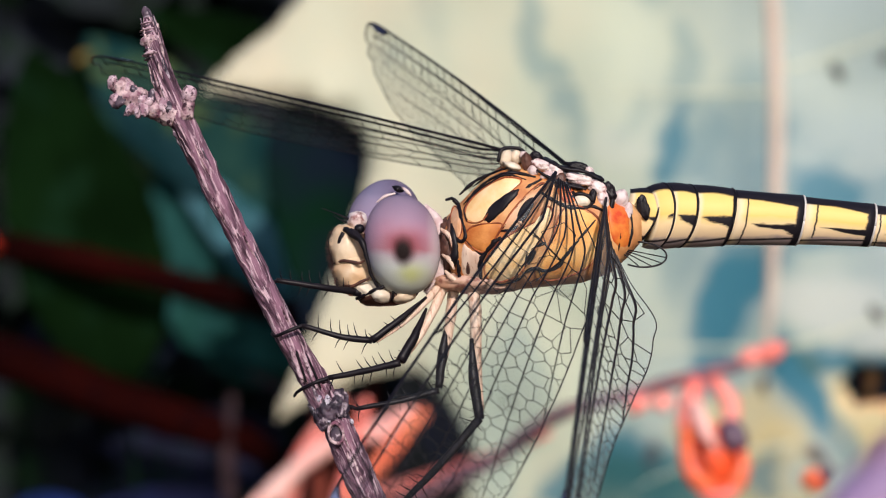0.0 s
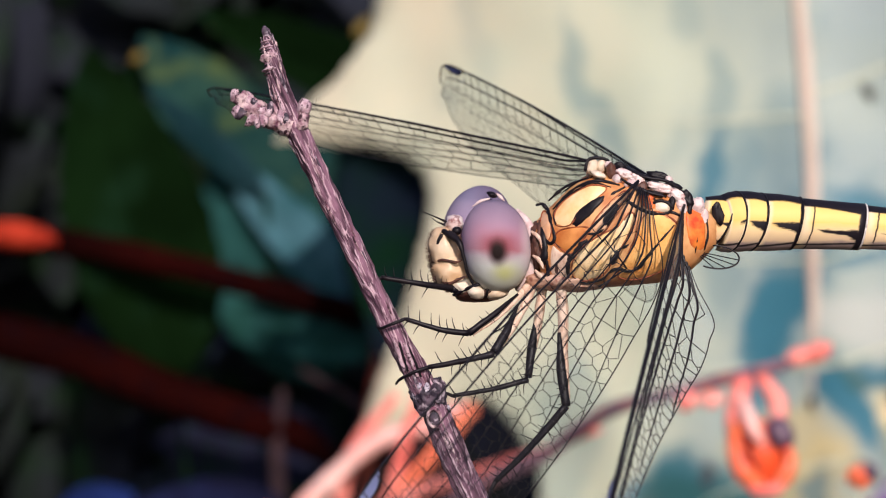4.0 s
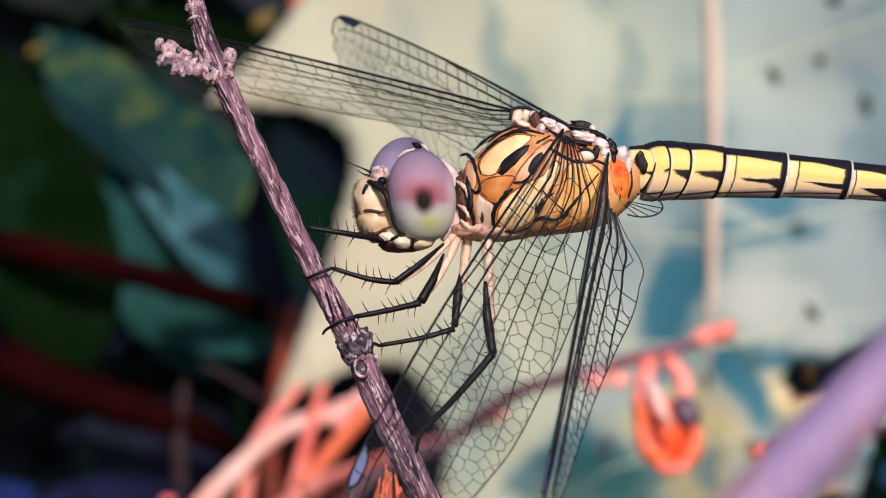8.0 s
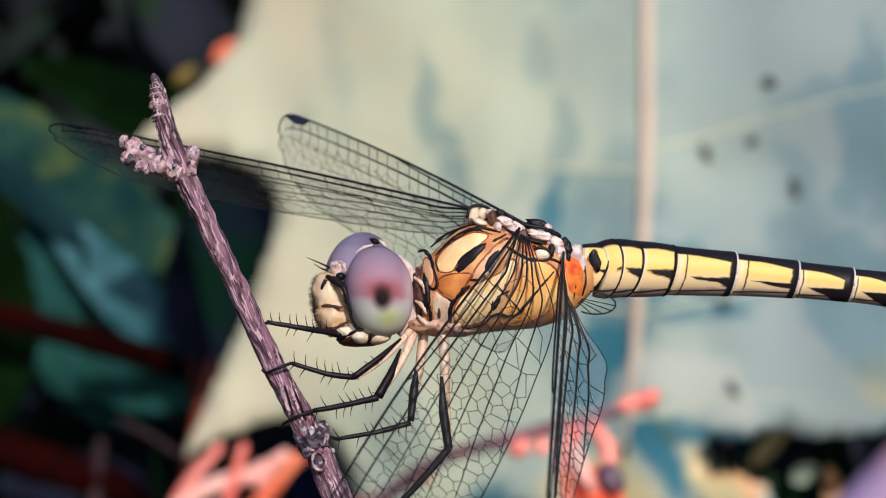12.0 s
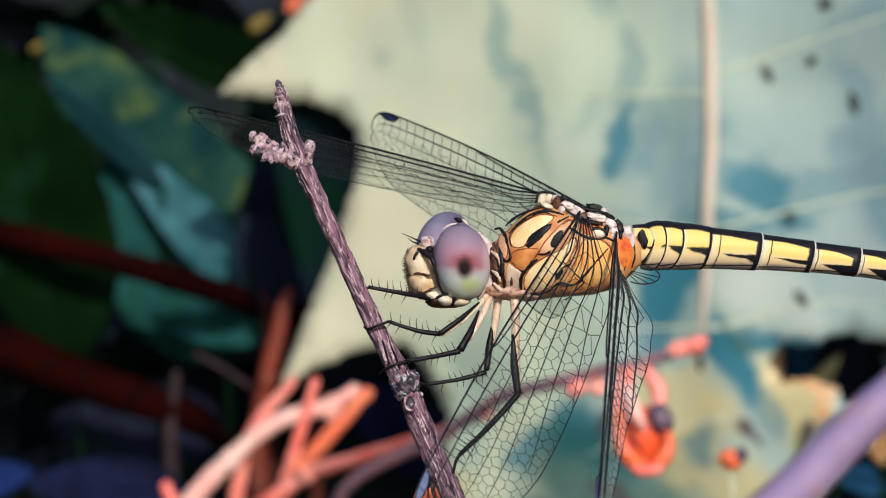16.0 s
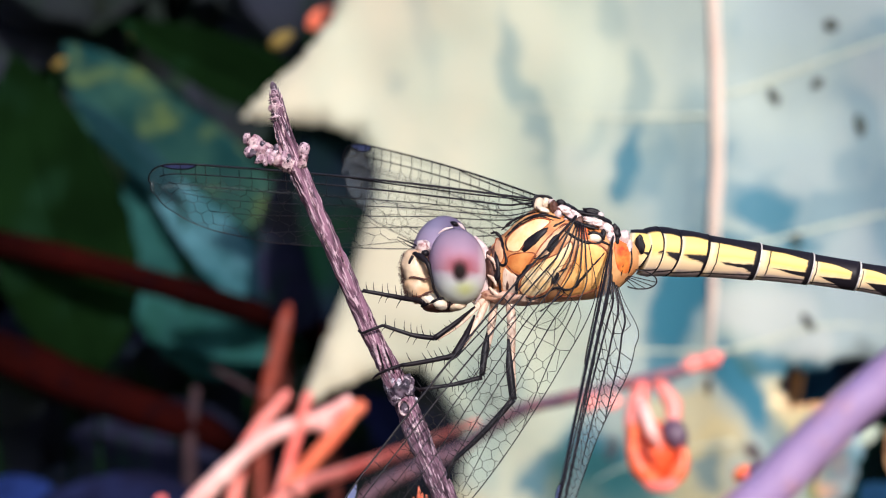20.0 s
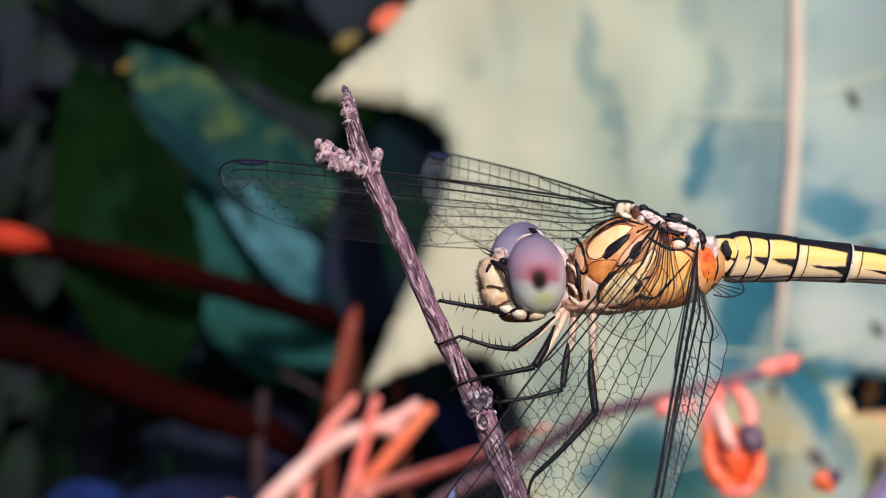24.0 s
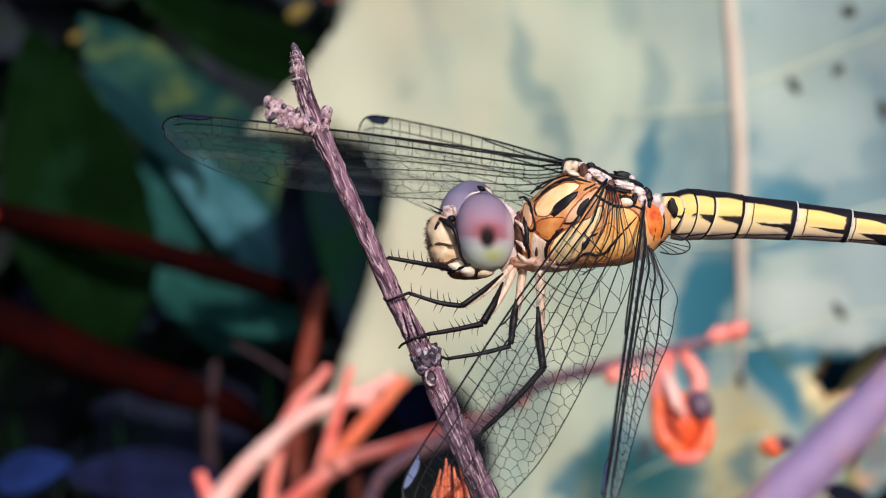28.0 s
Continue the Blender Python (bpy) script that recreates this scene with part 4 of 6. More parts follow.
fruit_twig()
# blue, dusky and near-black leaves fill dark gaps with painted shade
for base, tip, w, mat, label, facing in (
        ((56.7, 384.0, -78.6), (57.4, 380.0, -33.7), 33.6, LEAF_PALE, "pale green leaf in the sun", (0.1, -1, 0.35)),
        ((59.2, 364.0, -36.6), (73.8, 360.0, -17.6), 10.8, LEAF_SEA, "deep blue leaf, shade in its colour", (0.1, -1, 0.35)),
        ((70.4, 374.0, -41.4), (85.2, 370.0, -19.3), 15.1, LEAF_DUSK, "dusky blue black leaf, shade in its colour", (0.1, -1, 0.35)),
        ((83.7, 380.0, -72.2), (87.2, 378.0, -23.7), 20.9, LEAF_BACK, "near-black leaf, deep shade in its colour", (0.1, -1, 0.35)),
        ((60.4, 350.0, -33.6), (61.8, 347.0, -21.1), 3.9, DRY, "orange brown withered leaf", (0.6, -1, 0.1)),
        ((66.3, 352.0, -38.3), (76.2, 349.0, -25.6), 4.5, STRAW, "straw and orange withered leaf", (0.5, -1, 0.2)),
        ((86.1, 346.0, -55.7), (73.1, 344.0, -51.7), 7.0, LEAF_SEA, "deep blue leaf, shade in its colour", (0.1, -1, 0.35)),
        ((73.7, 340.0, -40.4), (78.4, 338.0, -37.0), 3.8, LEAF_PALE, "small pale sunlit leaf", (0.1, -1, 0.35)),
        ((68.3, 305.0, -58.6), (55.1, 303.0, -51.4), 5.5, LEAF_DUSK, "small dusky leaf, shade in its colour", (0.1, -1, 0.35)),
        ((88.1, 350.0, -62.6), (68.5, 348.0, -58.7), 7.9, LEAF_INK, "ink blue leaf, shade in its colour", (0.1, -1, 0.35)),
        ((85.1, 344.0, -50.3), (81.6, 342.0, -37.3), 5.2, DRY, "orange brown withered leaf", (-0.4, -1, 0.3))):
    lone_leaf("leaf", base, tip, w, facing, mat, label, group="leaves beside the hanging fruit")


def red_bud():
    """A small red bud on a thin stalk beyond the fruit."""
    foot = (42, 190, -302)
    thing = holder("red_bud", foot, "small red bud on a thin stalk", "bud")
    part("stalk", tube(bmesh.new(), curve([foot, (40, 188, -150), (37, 186, -60), (35.2, 185, -34)], 6), [0.8, 0.4, 0.25, 0.25], 8, foot), RIB_PALE, thing)
    bud = part("bud", blob(bmesh.new(), (35.0, 185, -32.4), (1.9, 1.7, 1.6), foot, (0, 20, 0), 0.2, 1.5), FRUIT, thing, "round red bud")
    part("bud_cap", blob(bmesh.new(), (36.6, 184.2, -31.6), (1.1, 1.0, 1.2), foot, (0, 20, 0), 0.3, 1.0), FRUIT_DARK, bud, "dark dry cap")


red_bud()
for p, ln, mat, label in (((-138.7, 455.0, 51.7), 5.5, YELLOW_LEAF, "small yellow orange dying leaf"), ((-75.7, 450.0, 57.6), 9, YELLOW_LEAF, "small yellow orange dying leaf"), ((-117.4, 458.0, 60.0), 5, YELLOW_LEAF, "small yellow orange dying leaf"),
                          ((-64.1, 440.0, 62.2), 12, STEM_ORANGE, "small red orange dying leaf")):
    lone_leaf("leaf", p, Vector(p) + Vector((ln * 0.7, -1, ln * 0.5)), ln * 0.42, (0.1, -1, 0.4), mat, label, group="dying leaves")

stem("stem", [(-75, -48, -302), (-58, -50, -130), (-30, -52, -68), (8.9, -53.0, -13.8), (10.9, -53.0, -11.5), (12.7, -53.0, -9.6), (14.5, -53.0, -7.8), (16.4, -53.0, -5.8), (17.7, -53.0, -4.5), (19.1, -53.0, -3.3), (20.8, -53.0, -1.9), (22.9, -53.0, -0.3)],
     [1.2, 1.15, 1.1, 1.0, 0.98, 0.95, 0.93, 0.92, 0.91, 0.9, 0.88, 0.6], STEM_LILAC, "smooth lilac stem close in front", rough=0.06)


# ------------------------------------------------------------------ the perch twig
def perch():
    base = (40, 10, -302)
    thing = holder("perch_twig", base, "dry purplish brown twig on which the dragonfly sits", "twig")
    line = [base, (26, 9, -180), (12, 6, -60), (3.2, 3.2, -25), (-0.3, 2.2, -15.9), (-2.3, 1.6, -11.4), (-3.7, 1.2, -7.9), (-5.6, 0.2, -4.1), (-8.4, -1.0, 2.2), (-10.5, -1.8, 6.9),
            (-11.1, -2.0, 8.6), (-11.5, -2.0, 10.3), (-11.7, -2.0, 10.9), (-11.8, -2.0, 11.4)]
    rad = [3.0, 2.6, 2.0, 1.2, 0.82, 0.76, 0.72, 0.62, 0.56, 0.60, 0.48, 0.40, 0.32, 0.15]
    q = curve(line, 26)
    part("stalk", tube(bmesh.new(), q, [float(v) for v in np.interp(np.linspace(0, 1, 60), np.linspace(0, 1, 14), rad)], 32, base, 0.14, 0.8), BARK, thing)
    for u, r, mat in (((-11.78, -2.0, 10.98), (0.36, 0.36, 0.07), BARK_CHIP), ((-11.76, -2.0, 10.82), (0.37, 0.37, 0.06), BARK_DARK), ((-11.72, -2.0, 10.66), (0.43, 0.43, 0.08), BARK_CHIP), ((-11.68, -2.0, 10.5), (0.42, 0.42, 0.06), BARK_DARK),
                      ((-11.60, -2.0, 10.12), (0.49, 0.49, 0.36), BARK_PALE), ((-11.55, -2.0, 9.74), (0.45, 0.45, 0.08), BARK_DARK), ((-11.52, -2.1, 9.52), (0.49, 0.47, 0.14), BARK_CHIP), ((-11.47, -2.0, 9.32), (0.47, 0.47, 0.06), BARK_DARK)):
        part("tip_ring", blob(bmesh.new(), u, r, base, (0, -14, 0), 0.22, 0.3, 4), mat, thing)
    part("tip_bud", blob(bmesh.new(), (-11.8, -2.0, 11.4), (0.22, 0.22, 0.38), base, (0, -14, 0), 0.2, 0.3), BARK_DARK, thing, "dark blunt end bud")
    # scarred side stub, bud and swollen node
    stub = part("side_stub", tube(bmesh.new(), curve([(-10.5, -1.9, 6.5), (-11.5, -2.1, 6.9), (-12.4, -2.2, 7.4), (-13.2, -2.3, 8.1)], 14), [0.52, 0.50, 0.56, 0.42], 24, base, 0.35, 0.4), BARK_PALE, thing, "pale scarred side stub")
    chips = random.Random(12)
    for k in range(18):
        f = (k + chips.uniform(0, 1)) / 18
        u = Vector((-10.7, -2.0, 6.55)).lerp(Vector((-13.35, -2.3, 7.75)), f)
        a = chips.uniform(-1.5, 1.9)
        u += Vector((chips.uniform(-0.1, 0.1), -0.5 * math.cos(a), 0.52 * math.sin(a)))
        w = chips.uniform(0.17, 0.32)
        part("bark_scale", blob(bmesh.new(), u, (w, w * 0.9, chips.uniform(0.3, 0.52)), base, (chips.uniform(-25, 25), chips.uniform(-30, 45), 0), 0.4, 0.2, 3), BARK_DARK if k % 5 == 0 else BARK_CHIP, stub)
    part("side_bud", blob(bmesh.new(), (-9.8, -2.0, 7.5), (0.38, 0.38, 0.42), base, rough=0.3, grain=0.4), BARK_CHIP, thing, "small pale round bud")
    part("side_bud", blob(bmesh.new(), (-9.9, -2.0, 6.8), (0.34, 0.36, 0.6), base, rough=0.4, grain=0.4), BARK_PALE, thing, "small pale round bud")
    node = part("node", blob(bmesh.new(), (-3.7, 1.1, -7.8), (0.84, 0.84, 1.05), base, (0, 25, 0), 0.26, 0.6, 5), BARK_DARK, thing, "dark swollen node")
    for k in range(26):
        a, h = chips.uniform(-1.5, 1.5), chips.uniform(-0.75, 0.7)
        u = Vector((-3.7 + 0.42 * -h, 1.1, -7.75)) + Vector((0.78 * math.sin(a), -0.80 * math.cos(a), 0.85 * h))
        w = chips.uniform(0.07, 0.16)
        part("bark_scale", blob(bmesh.new(), u, (w, w * 0.6, w * 1.7), base, (0, chips.uniform(-60, 60), 0), 0.4, 0.25, 3), NODE_CHIP if k % 2 else BARK_DARK, node)
    oval = [(-3.34 + 0.36 * math.cos(a) - 0.06 * math.sin(a), 0.42 - 0.10 * math.cos(a) ** 2, -8.92 + 0.50 * math.sin(a)) for a in np.linspace(0, 2 * math.pi, 25)]
    part("leaf_scar", tube(bmesh.new(), oval, [0.07, 0.11, 0.06, 0.10, 0.07], 7, base, 0.4, 0.25), BARK_PALE, thing, "pale oval leaf scar")
    part("leaf_scar", blob(bmesh.new(), (-3.34, 0.52, -8.92), (0.28, 0.1, 0.40), base, rough=0.3, grain=0.3), BARK_DARK, thing, "dark middle of the leaf scar")
    for pts, r in (([(-5.9, -0.3, -3.6), (-5.3, -0.2, -5.0), (-4.9, 0.0, -6.4)], [0.03, 0.14, 0.08]), ([(-4.9, -0.2, -4.9), (-4.5, 0.0, -5.9), (-4.2, 0.1, -6.7)], [0.02, 0.12, 0.06])):
        part("bark_ridge", tube(bmesh.new(), curve(pts, 8), r, 8, base, 0.4, 0.4), BARK_CHIP, thing, "pale split bark")
        part("bark_crack", tube(bmesh.new(), curve([(x + 0.2, y + 0.02, z) for x, y, z in pts], 8), [v * 0.6 for v in r], 6, base, 0.4, 0.4), BLACK, thing, "dark crack in the bark")
    # short ridges of loose bark along the stalk
    rnd = random.Random(3)
    for k in range(120):
        f = rnd.uniform(0.30, 0.9)
        i = int(f * (len(q) - 3))
        r = float(np.interp(i / (len(q) - 1), np.linspace(0, 1, 14), rad))
        a = rnd.uniform(0, 6.28)
        d = (q[i + 1] - q[i]).normalized()
        u = d.cross(Vector((0, 1, 0))).normalized()
        w = d.cross(u)
        c = q[i] + (u * math.cos(a) + w * math.sin(a)) * r * 0.98
        ln = rnd.uniform(0.5, 2.2)
        part("bark_ridge", tube(bmesh.new(), [c - d * ln * 0.5, c + u * 0.04, c + d * ln * 0.5], [0.02, rnd.uniform(0.04, 0.10), 0.02], 6, base, 0.5, 0.3), (BARK_CHIP, BARK_DARK, BARK_PALE)[k % 3], thing)
    return thing


perch()


def orange_bud():
    base = (-1.5, 12.0, -21.8)
    thing = holder("dried_bud", (8, 13, -302), "dried orange fibrous bud beside the twig", "bud")
    o = (8, 13, -302)
    part("stalk", tube(bmesh.new(), curve([o, (7, 13, -150), (5, 13, -40), base], 6), [1.6, 1.2, 0.7], 8, o), STEM_BROWN, thing)
    rnd = random.Random(5)
    for k in range(16):
        a = rnd.uniform(-1, 1)
        tip = Vector((-2.5, 12.0, -15.7)) + Vector((a * 1.0, rnd.uniform(-0.8, 0.8), rnd.uniform(-0.8, 0.5)))
        mid = Vector(base).lerp(tip, 0.5) + Vector((a * 1.3, rnd.uniform(-0.6, 0.6), 0))
        part("bract", tube(bmesh.new(), curve([base, mid, tip], 6), [0.4, 0.42, 0.05], 6, o), STEM_ORANGE, thing)
    return thing


orange_bud()


# ------------------------------------------------------------------ the dragonfly
FLY = holder("dragonfly", (0, 0, 0), "yellow and black dragonfly with violet grey eyes and clear wings", "dragonfly")
MID = 3.4    # depth of its middle plane


def head():
    h = part("head", blob(bmesh.new(), (-0.69, 4.2, -0.14), (1.6, 1.9, 2.0), rough=0.1, grain=1), CREAM, FLY, "cream head")
    part("eye", blob(bmesh.new(), (-0.16, 2.3, 0.18), (1.84, 2.05, 2.50), turn=(0, -8, 0), sub=5, power=2.1), EYE, h, "violet and grey green compound eye")
    part("eye", blob(bmesh.new(), (-1.45, 5.4, 1.29), (1.85, 2.0, 2.3), turn=(0, 20, 0), sub=5), EYE, h, "dark violet compound eye")
    part("forehead", blob(bmesh.new(), (-2.93, 3.7, -0.07), (0.98, 1.75, 1.35), turn=(0, -12, 0), rough=0.1, grain=0.9, sub=4, power=2.4), FACE, h, "cream hairy face")
    part("face_plate", blob(bmesh.new(), (-2.64, 3.5, -1.15), (1.08, 1.65, 1.15), turn=(0, -28, 0), rough=0.08, grain=0.7, sub=4, power=2.4), FACE, h, "cream face plate")
    part("upper_lip", blob(bmesh.new(), (-2.01, 3.2, -1.99), (1.0, 1.45, 0.62), turn=(0, 28, 0), rough=0.1, grain=0.6, sub=4), CREAM, h)
    part("lower_lip", blob(bmesh.new(), (-1.02, 3.2, -2.31), (1.5, 1.5, 0.55), turn=(0, -4, 0), rough=0.12, grain=0.6, sub=4), BROWN, h, "dark brown lower lip")
    part("lip_plate", blob(bmesh.new(), (-1.22, 2.4, -2.27), (0.6, 1.0, 0.42), turn=(0, 12, 0), rough=0.1, grain=0.5), CREAM, h)
    part("lip_plate", blob(bmesh.new(), (-0.18, 2.6, -2.34), (0.65, 1.0, 0.38), turn=(0, -10, 0), rough=0.1, grain=0.5), FACE, h)
    part("crown_knob", blob(bmesh.new(), (-2.51, 3.2, 1.41), (0.5, 0.75, 0.5), rough=0.25, grain=0.4), WHITE, h)
    part("simple_eye", blob(bmesh.new(), (-2.29, 2.3, 1.02), (0.27, 0.25, 0.24)), BLACK, h, "black simple eye")
    for pts, r, mat in (([(-3.04, 2.4, 1.00), (-2.51, 1.9, 0.77), (-2.06, 1.5, 0.37), (-1.81, 1.4, -0.46), (-1.64, 1.5, -1.22), (-1.29, 1.7, -1.98)], [0.16, 0.24, 0.16, 0.1, 0.08, 0.06], BLACK),
                        ([(-3.08, 2.2, 0.87), (-3.27, 2.2, 0.32), (-3.34, 2.3, -0.14)], [0.14, 0.12, 0.05], BLACK), ([(-3.62, 2.6, -0.66), (-3.01, 1.9, -0.54), (-2.32, 1.7, -0.67), (-1.95, 1.6, -0.55)], [0.05, 0.08, 0.08, 0.05], BROWN),
                        ([(-3.31, 2.6, -1.64), (-2.71, 1.9, -1.82), (-2.14, 1.7, -1.58), (-1.71, 1.6, -1.40)], [0.05, 0.09, 0.09, 0.05], BROWN),
                        ([(-2.49, 2.2, -2.44), (-1.63, 1.7, -2.07), (-1.01, 1.6, -1.83)], [0.08, 0.1, 0.08], BLACK), ([(-0.70, 1.9, -2.57), (-0.56, 1.6, -2.08)], [0.07, 0.07], BLACK)):
        part("face_seam", tube(bmesh.new(), curve(pts, 5), r, 8, rough=0.3, grain=0.4), mat, h, "dark seam on the face")
    part("crown_mark", blob(bmesh.new(), (-0.46, 3.4, 2.98), (0.30, 0.34, 0.16), turn=(0, 20, 0), rough=0.3, grain=0.3), BLACK, h, "black mark on the crown")
    # highlights beside the crown mark, painted as two pale slivers
    part("crown_highlight", tube(bmesh.new(), curve([(-1.5, 2.9, 2.32), (-1.05, 2.9, 2.62), (-0.55, 3.0, 2.76)], 6), [0.03, 0.09, 0.05], 8), RIM, h, "painted white highlight between the eyes")
    part("crown_highlight", tube(bmesh.new(), curve([(-0.22, 3.2, 3.05), (0.02, 3.1, 2.85), (0.24, 3.1, 2.62)], 6), [0.04, 0.11, 0.03], 8), WHITE, h, "painted white highlight between the eyes")
    for pts in ([(-2.71, 3.0, 1.41), (-3.36, 2.6, 1.74), (-4.12, 2.2, 2.07)], [(-2.99, 4.2, 1.34), (-3.49, 4.2, 1.50), (-3.88, 4.4, 1.76)]):
        part("antenna", tube(bmesh.new(), curve(pts, 5), [0.09, 0.04, 0.02], 6), BLACK, h, "fine black feeler")
    occ = tube(bmesh.new(), curve([(0.85, 3.5, 2.15), (1.52, 3.2, 1.35), (1.80, 3.0, 0.1), (1.66, 2.9, -1.25), (0.86, 3.1, -2.2)], 8), [0.12, 0.26, 0.32, 0.30, 0.14], 14, rough=0.07, grain=0.7)
    part("head_rim", occ, RIM, h, "pale rim behind the eye")
    rnd = random.Random(2)
    bm = bmesh.new()
    for k in range(520):
        c, r = ((-2.93, 3.7, -0.07), (0.98, 1.75, 1.35)) if k % 5 < 3 else ((-2.64, 3.5, -1.15), (1.08, 1.65, 1.15))
        d = Vector((-1, rnd.uniform(-0.9, 0.5), rnd.uniform(-0.9, 1.1))).normalized()
        p = Vector(c) + Vector((d.x * r[0], d.y * r[1], d.z * r[2])) * 0.98
        d = (d + Vector((0, rnd.uniform(-0.3, 0.3), rnd.uniform(-0.5, 0.5)))).normalized()
        tube(bm, [p, p + d * rnd.uniform(0.16, 0.38)], [0.014, 0.005], 3)
    part("face_fuzz", bm, BROWN, h, "fine brown facial fuzz")
    return h


head()

# thorax: a lofted box, station by station: along, top, bottom, half depth
ST = [(1.9, 1.5, -0.9, 0.9), (2.6, 2.2, -2.0, 1.7), (3.9, 3.45, -2.25, 2.25), (5.0, 4.25, -2.15, 2.5), (6.8, 4.1, -2.0, 2.6), (8.5, 3.45, -1.85, 2.35), (10.0, 2.75, -1.4, 1.9),
      (11.0, 2.2, -0.5, 1.25), (11.6, 1.6, 0.2, 0.6)]


def section(x):
    xs = [s[0] for s in ST]
    return [float(np.interp(x, xs, [s[k] for s in ST])) for k in (1, 2, 3)]


def near_side(x, z, out=0.03):
    """Point of the thorax's near flank at (x, z)."""
    top, low, half = section(x)
    v = max(-0.97, min(0.97, (z - (top + low) / 2) / ((top - low) / 2)))
    return Vector((x, MID - half * (1 - abs(v) ** 2.3) ** (1 / 2.3) - out, z))


def thorax():
    bm = bmesh.new()
    rings = []
    for x in np.linspace(1.9, 11.6, 40):
        top, low, half = section(x)
        ring = []
        for k in range(36):
            a = 2 * math.pi * k / 36
            c, s = math.cos(a), math.sin(a)
            y = half * math.copysign(abs(c) ** (2 / 2.3), c)
            z = (top - low) / 2 * math.copysign(abs(s) ** (2 / 2.3), s)
            p = Vector((x, MID + y, (top + low) / 2 + z))
            ring.append(bm.verts.new(p * MM))
        rings.append(ring)
    for a, b in zip(rings, rings[1:]):
        for k in range(36):
            bm.faces.new((a[k], a[(k + 1) % 36], b[(k + 1) % 36], b[k]))
    bm.faces.new(rings[0])
    bm.faces.new(rings[-1])
    th = part("thorax", bm, THORAX, FLY, "orange and yellow thorax with black marks")

    def plate(name, outline, mat, label="", out=0.06, ragged=0.04):
        """A slightly raised plate with a smooth outline on the near flank."""
        k = len(outline)
        pts = [Vector((x, 0, z)) for x, z in outline]
        loop = []
        for i in range(k):
            a, b, c, d = pts[i - 1], pts[i], pts[(i + 1) % k], pts[(i + 2) % k]
            for q in range(5):
                t = q / 5
                loop.append(0.5 * (2 * b + (c - a) * t + (2 * a - 5 * b + 4 * c - d) * t * t + (3 * b - a - 3 * c + d) * t ** 3))
        mid = sum(loop, Vector()) / len(loop)
        bm = bmesh.new()
        centre = bm.verts.new(near_side(mid.x, mid.z, out) * MM)
        last = None
        for f in (0.25, 0.5, 0.75, 0.9, 1.0):
            ring = []
            for p in loop:
                u = mid.lerp(p, f * (1 + (ragged * (noise.noise(p * 7) + 0.7 * noise.noise(p * 15)) if f > 0.8 else 0)))
                ring.append(bm.verts.new(near_side(u.x, u.z, out - (out + 0.03) * f ** 8) * MM))
            for i in range(len(ring)):
                j = (i + 1) % len(ring)
                bm.faces.new((centre, ring[i], ring[j]) if last is None else (last[i], ring[i], ring[j], last[j]))
            last = ring
        made = part(name, bm, mat, th, label)
        if mat in (BUFF, AMBER, ORANGE, TAN):
            rim = [near_side(p.x, p.z, 0.01) for p in loop + loop[:1]]
            part("plate_rim", tube(bmesh.new(), rim, [0.02, 0.055, 0.03, 0.06, 0.02, 0.05, 0.02], 6, rough=0.5, grain=0.3), RUST, th, "rust brown rim")
        return made

    plate("pale_stripe", [(3.12, 1.28), (3.0, 1.89), (3.46, 2.53), (4.22, 3.07), (5.04, 3.4), (5.83, 3.24), (5.28, 2.67), (4.43, 1.94), (3.85, 1.28)], BUFF, "pale yellow shoulder stripe")
    plate("tan_plate", [(4.91, 0.79), (5.03, 1.27), (5.58, 2.0), (6.25, 2.72), (6.8, 3.08), (6.98, 2.84), (6.49, 2.3), (5.94, 1.21), (5.45, 0.78)], TAN, "pinkish tan side plate")
    plate("rust_plate", [(2.93, 0.43), (3.21, 0.92), (3.81, 1.13), (4.82, 1.15), (4.69, 0.7), (4.17, 0.0), (3.81, -0.24), (3.29, 0.07)], ORANGE, "rust orange plate")
    plate("side_plate", [(3.92, -1.21), (4.05, -0.51), (4.6, 0.18), (5.57, 0.78), (6.55, 1.26), (7.04, 1.93), (7.34, 1.62), (6.97, 0.77), (6.36, -0.26), (5.68, -1.28), (4.89, -1.67), (4.22, -1.64)], BUFF, "pale yellow side plate")
    plate("side_plate", [(6.35, -1.41), (6.78, -0.56), (7.33, 0.59), (7.7, 1.62), (8.31, 1.98), (9.22, 1.61), (9.61, 1.0), (9.61, -0.09), (9.09, -0.94), (8.17, -1.42), (7.14, -1.66)], AMBER, "amber side plate")
    plate("pale_plate", [(2.89, -1.45), (2.77, -0.54), (2.9, 0.19), (3.26, -0.05), (3.74, -0.36), (3.8, -0.97), (3.68, -1.64)], PALE, "pale pinkish plate")
    plate("front_plate", [(2.2, 1.1), (2.3, 2.0), (2.62, 1.9), (2.86, 1.1), (2.7, 0.5), (2.4, 0.7)], TAN, "tan plate behind the neck")
    plate("black_dash", [(3.88, 1.4), (4.12, 1.95), (4.67, 2.4), (5.34, 2.79), (5.77, 2.76), (5.34, 2.18), (4.82, 1.64), (4.24, 1.22)], BLACK, "black dash", 0.075, 0.16)
    plate("black_dash", [(5.49, 1.27), (5.64, 1.81), (6.01, 2.3), (6.43, 2.54), (6.52, 2.33), (6.28, 1.75), (5.82, 1.08)], BLACK, "black dash", 0.075, 0.16)
    plate("black_mark", [(5.93, -0.74), (6.17, -0.25), (6.36, -0.07), (6.48, -0.26), (6.32, -0.62), (6.11, -0.86)], BLACK, "black mark", 0.075, 0.16)
    plate("black_mark", [(3.0, -1.3), (3.02, -0.85), (3.12, -0.6), (3.22, -0.9), (3.2, -1.35)], BROWN, "dark brown mark", 0.075, 0.16)
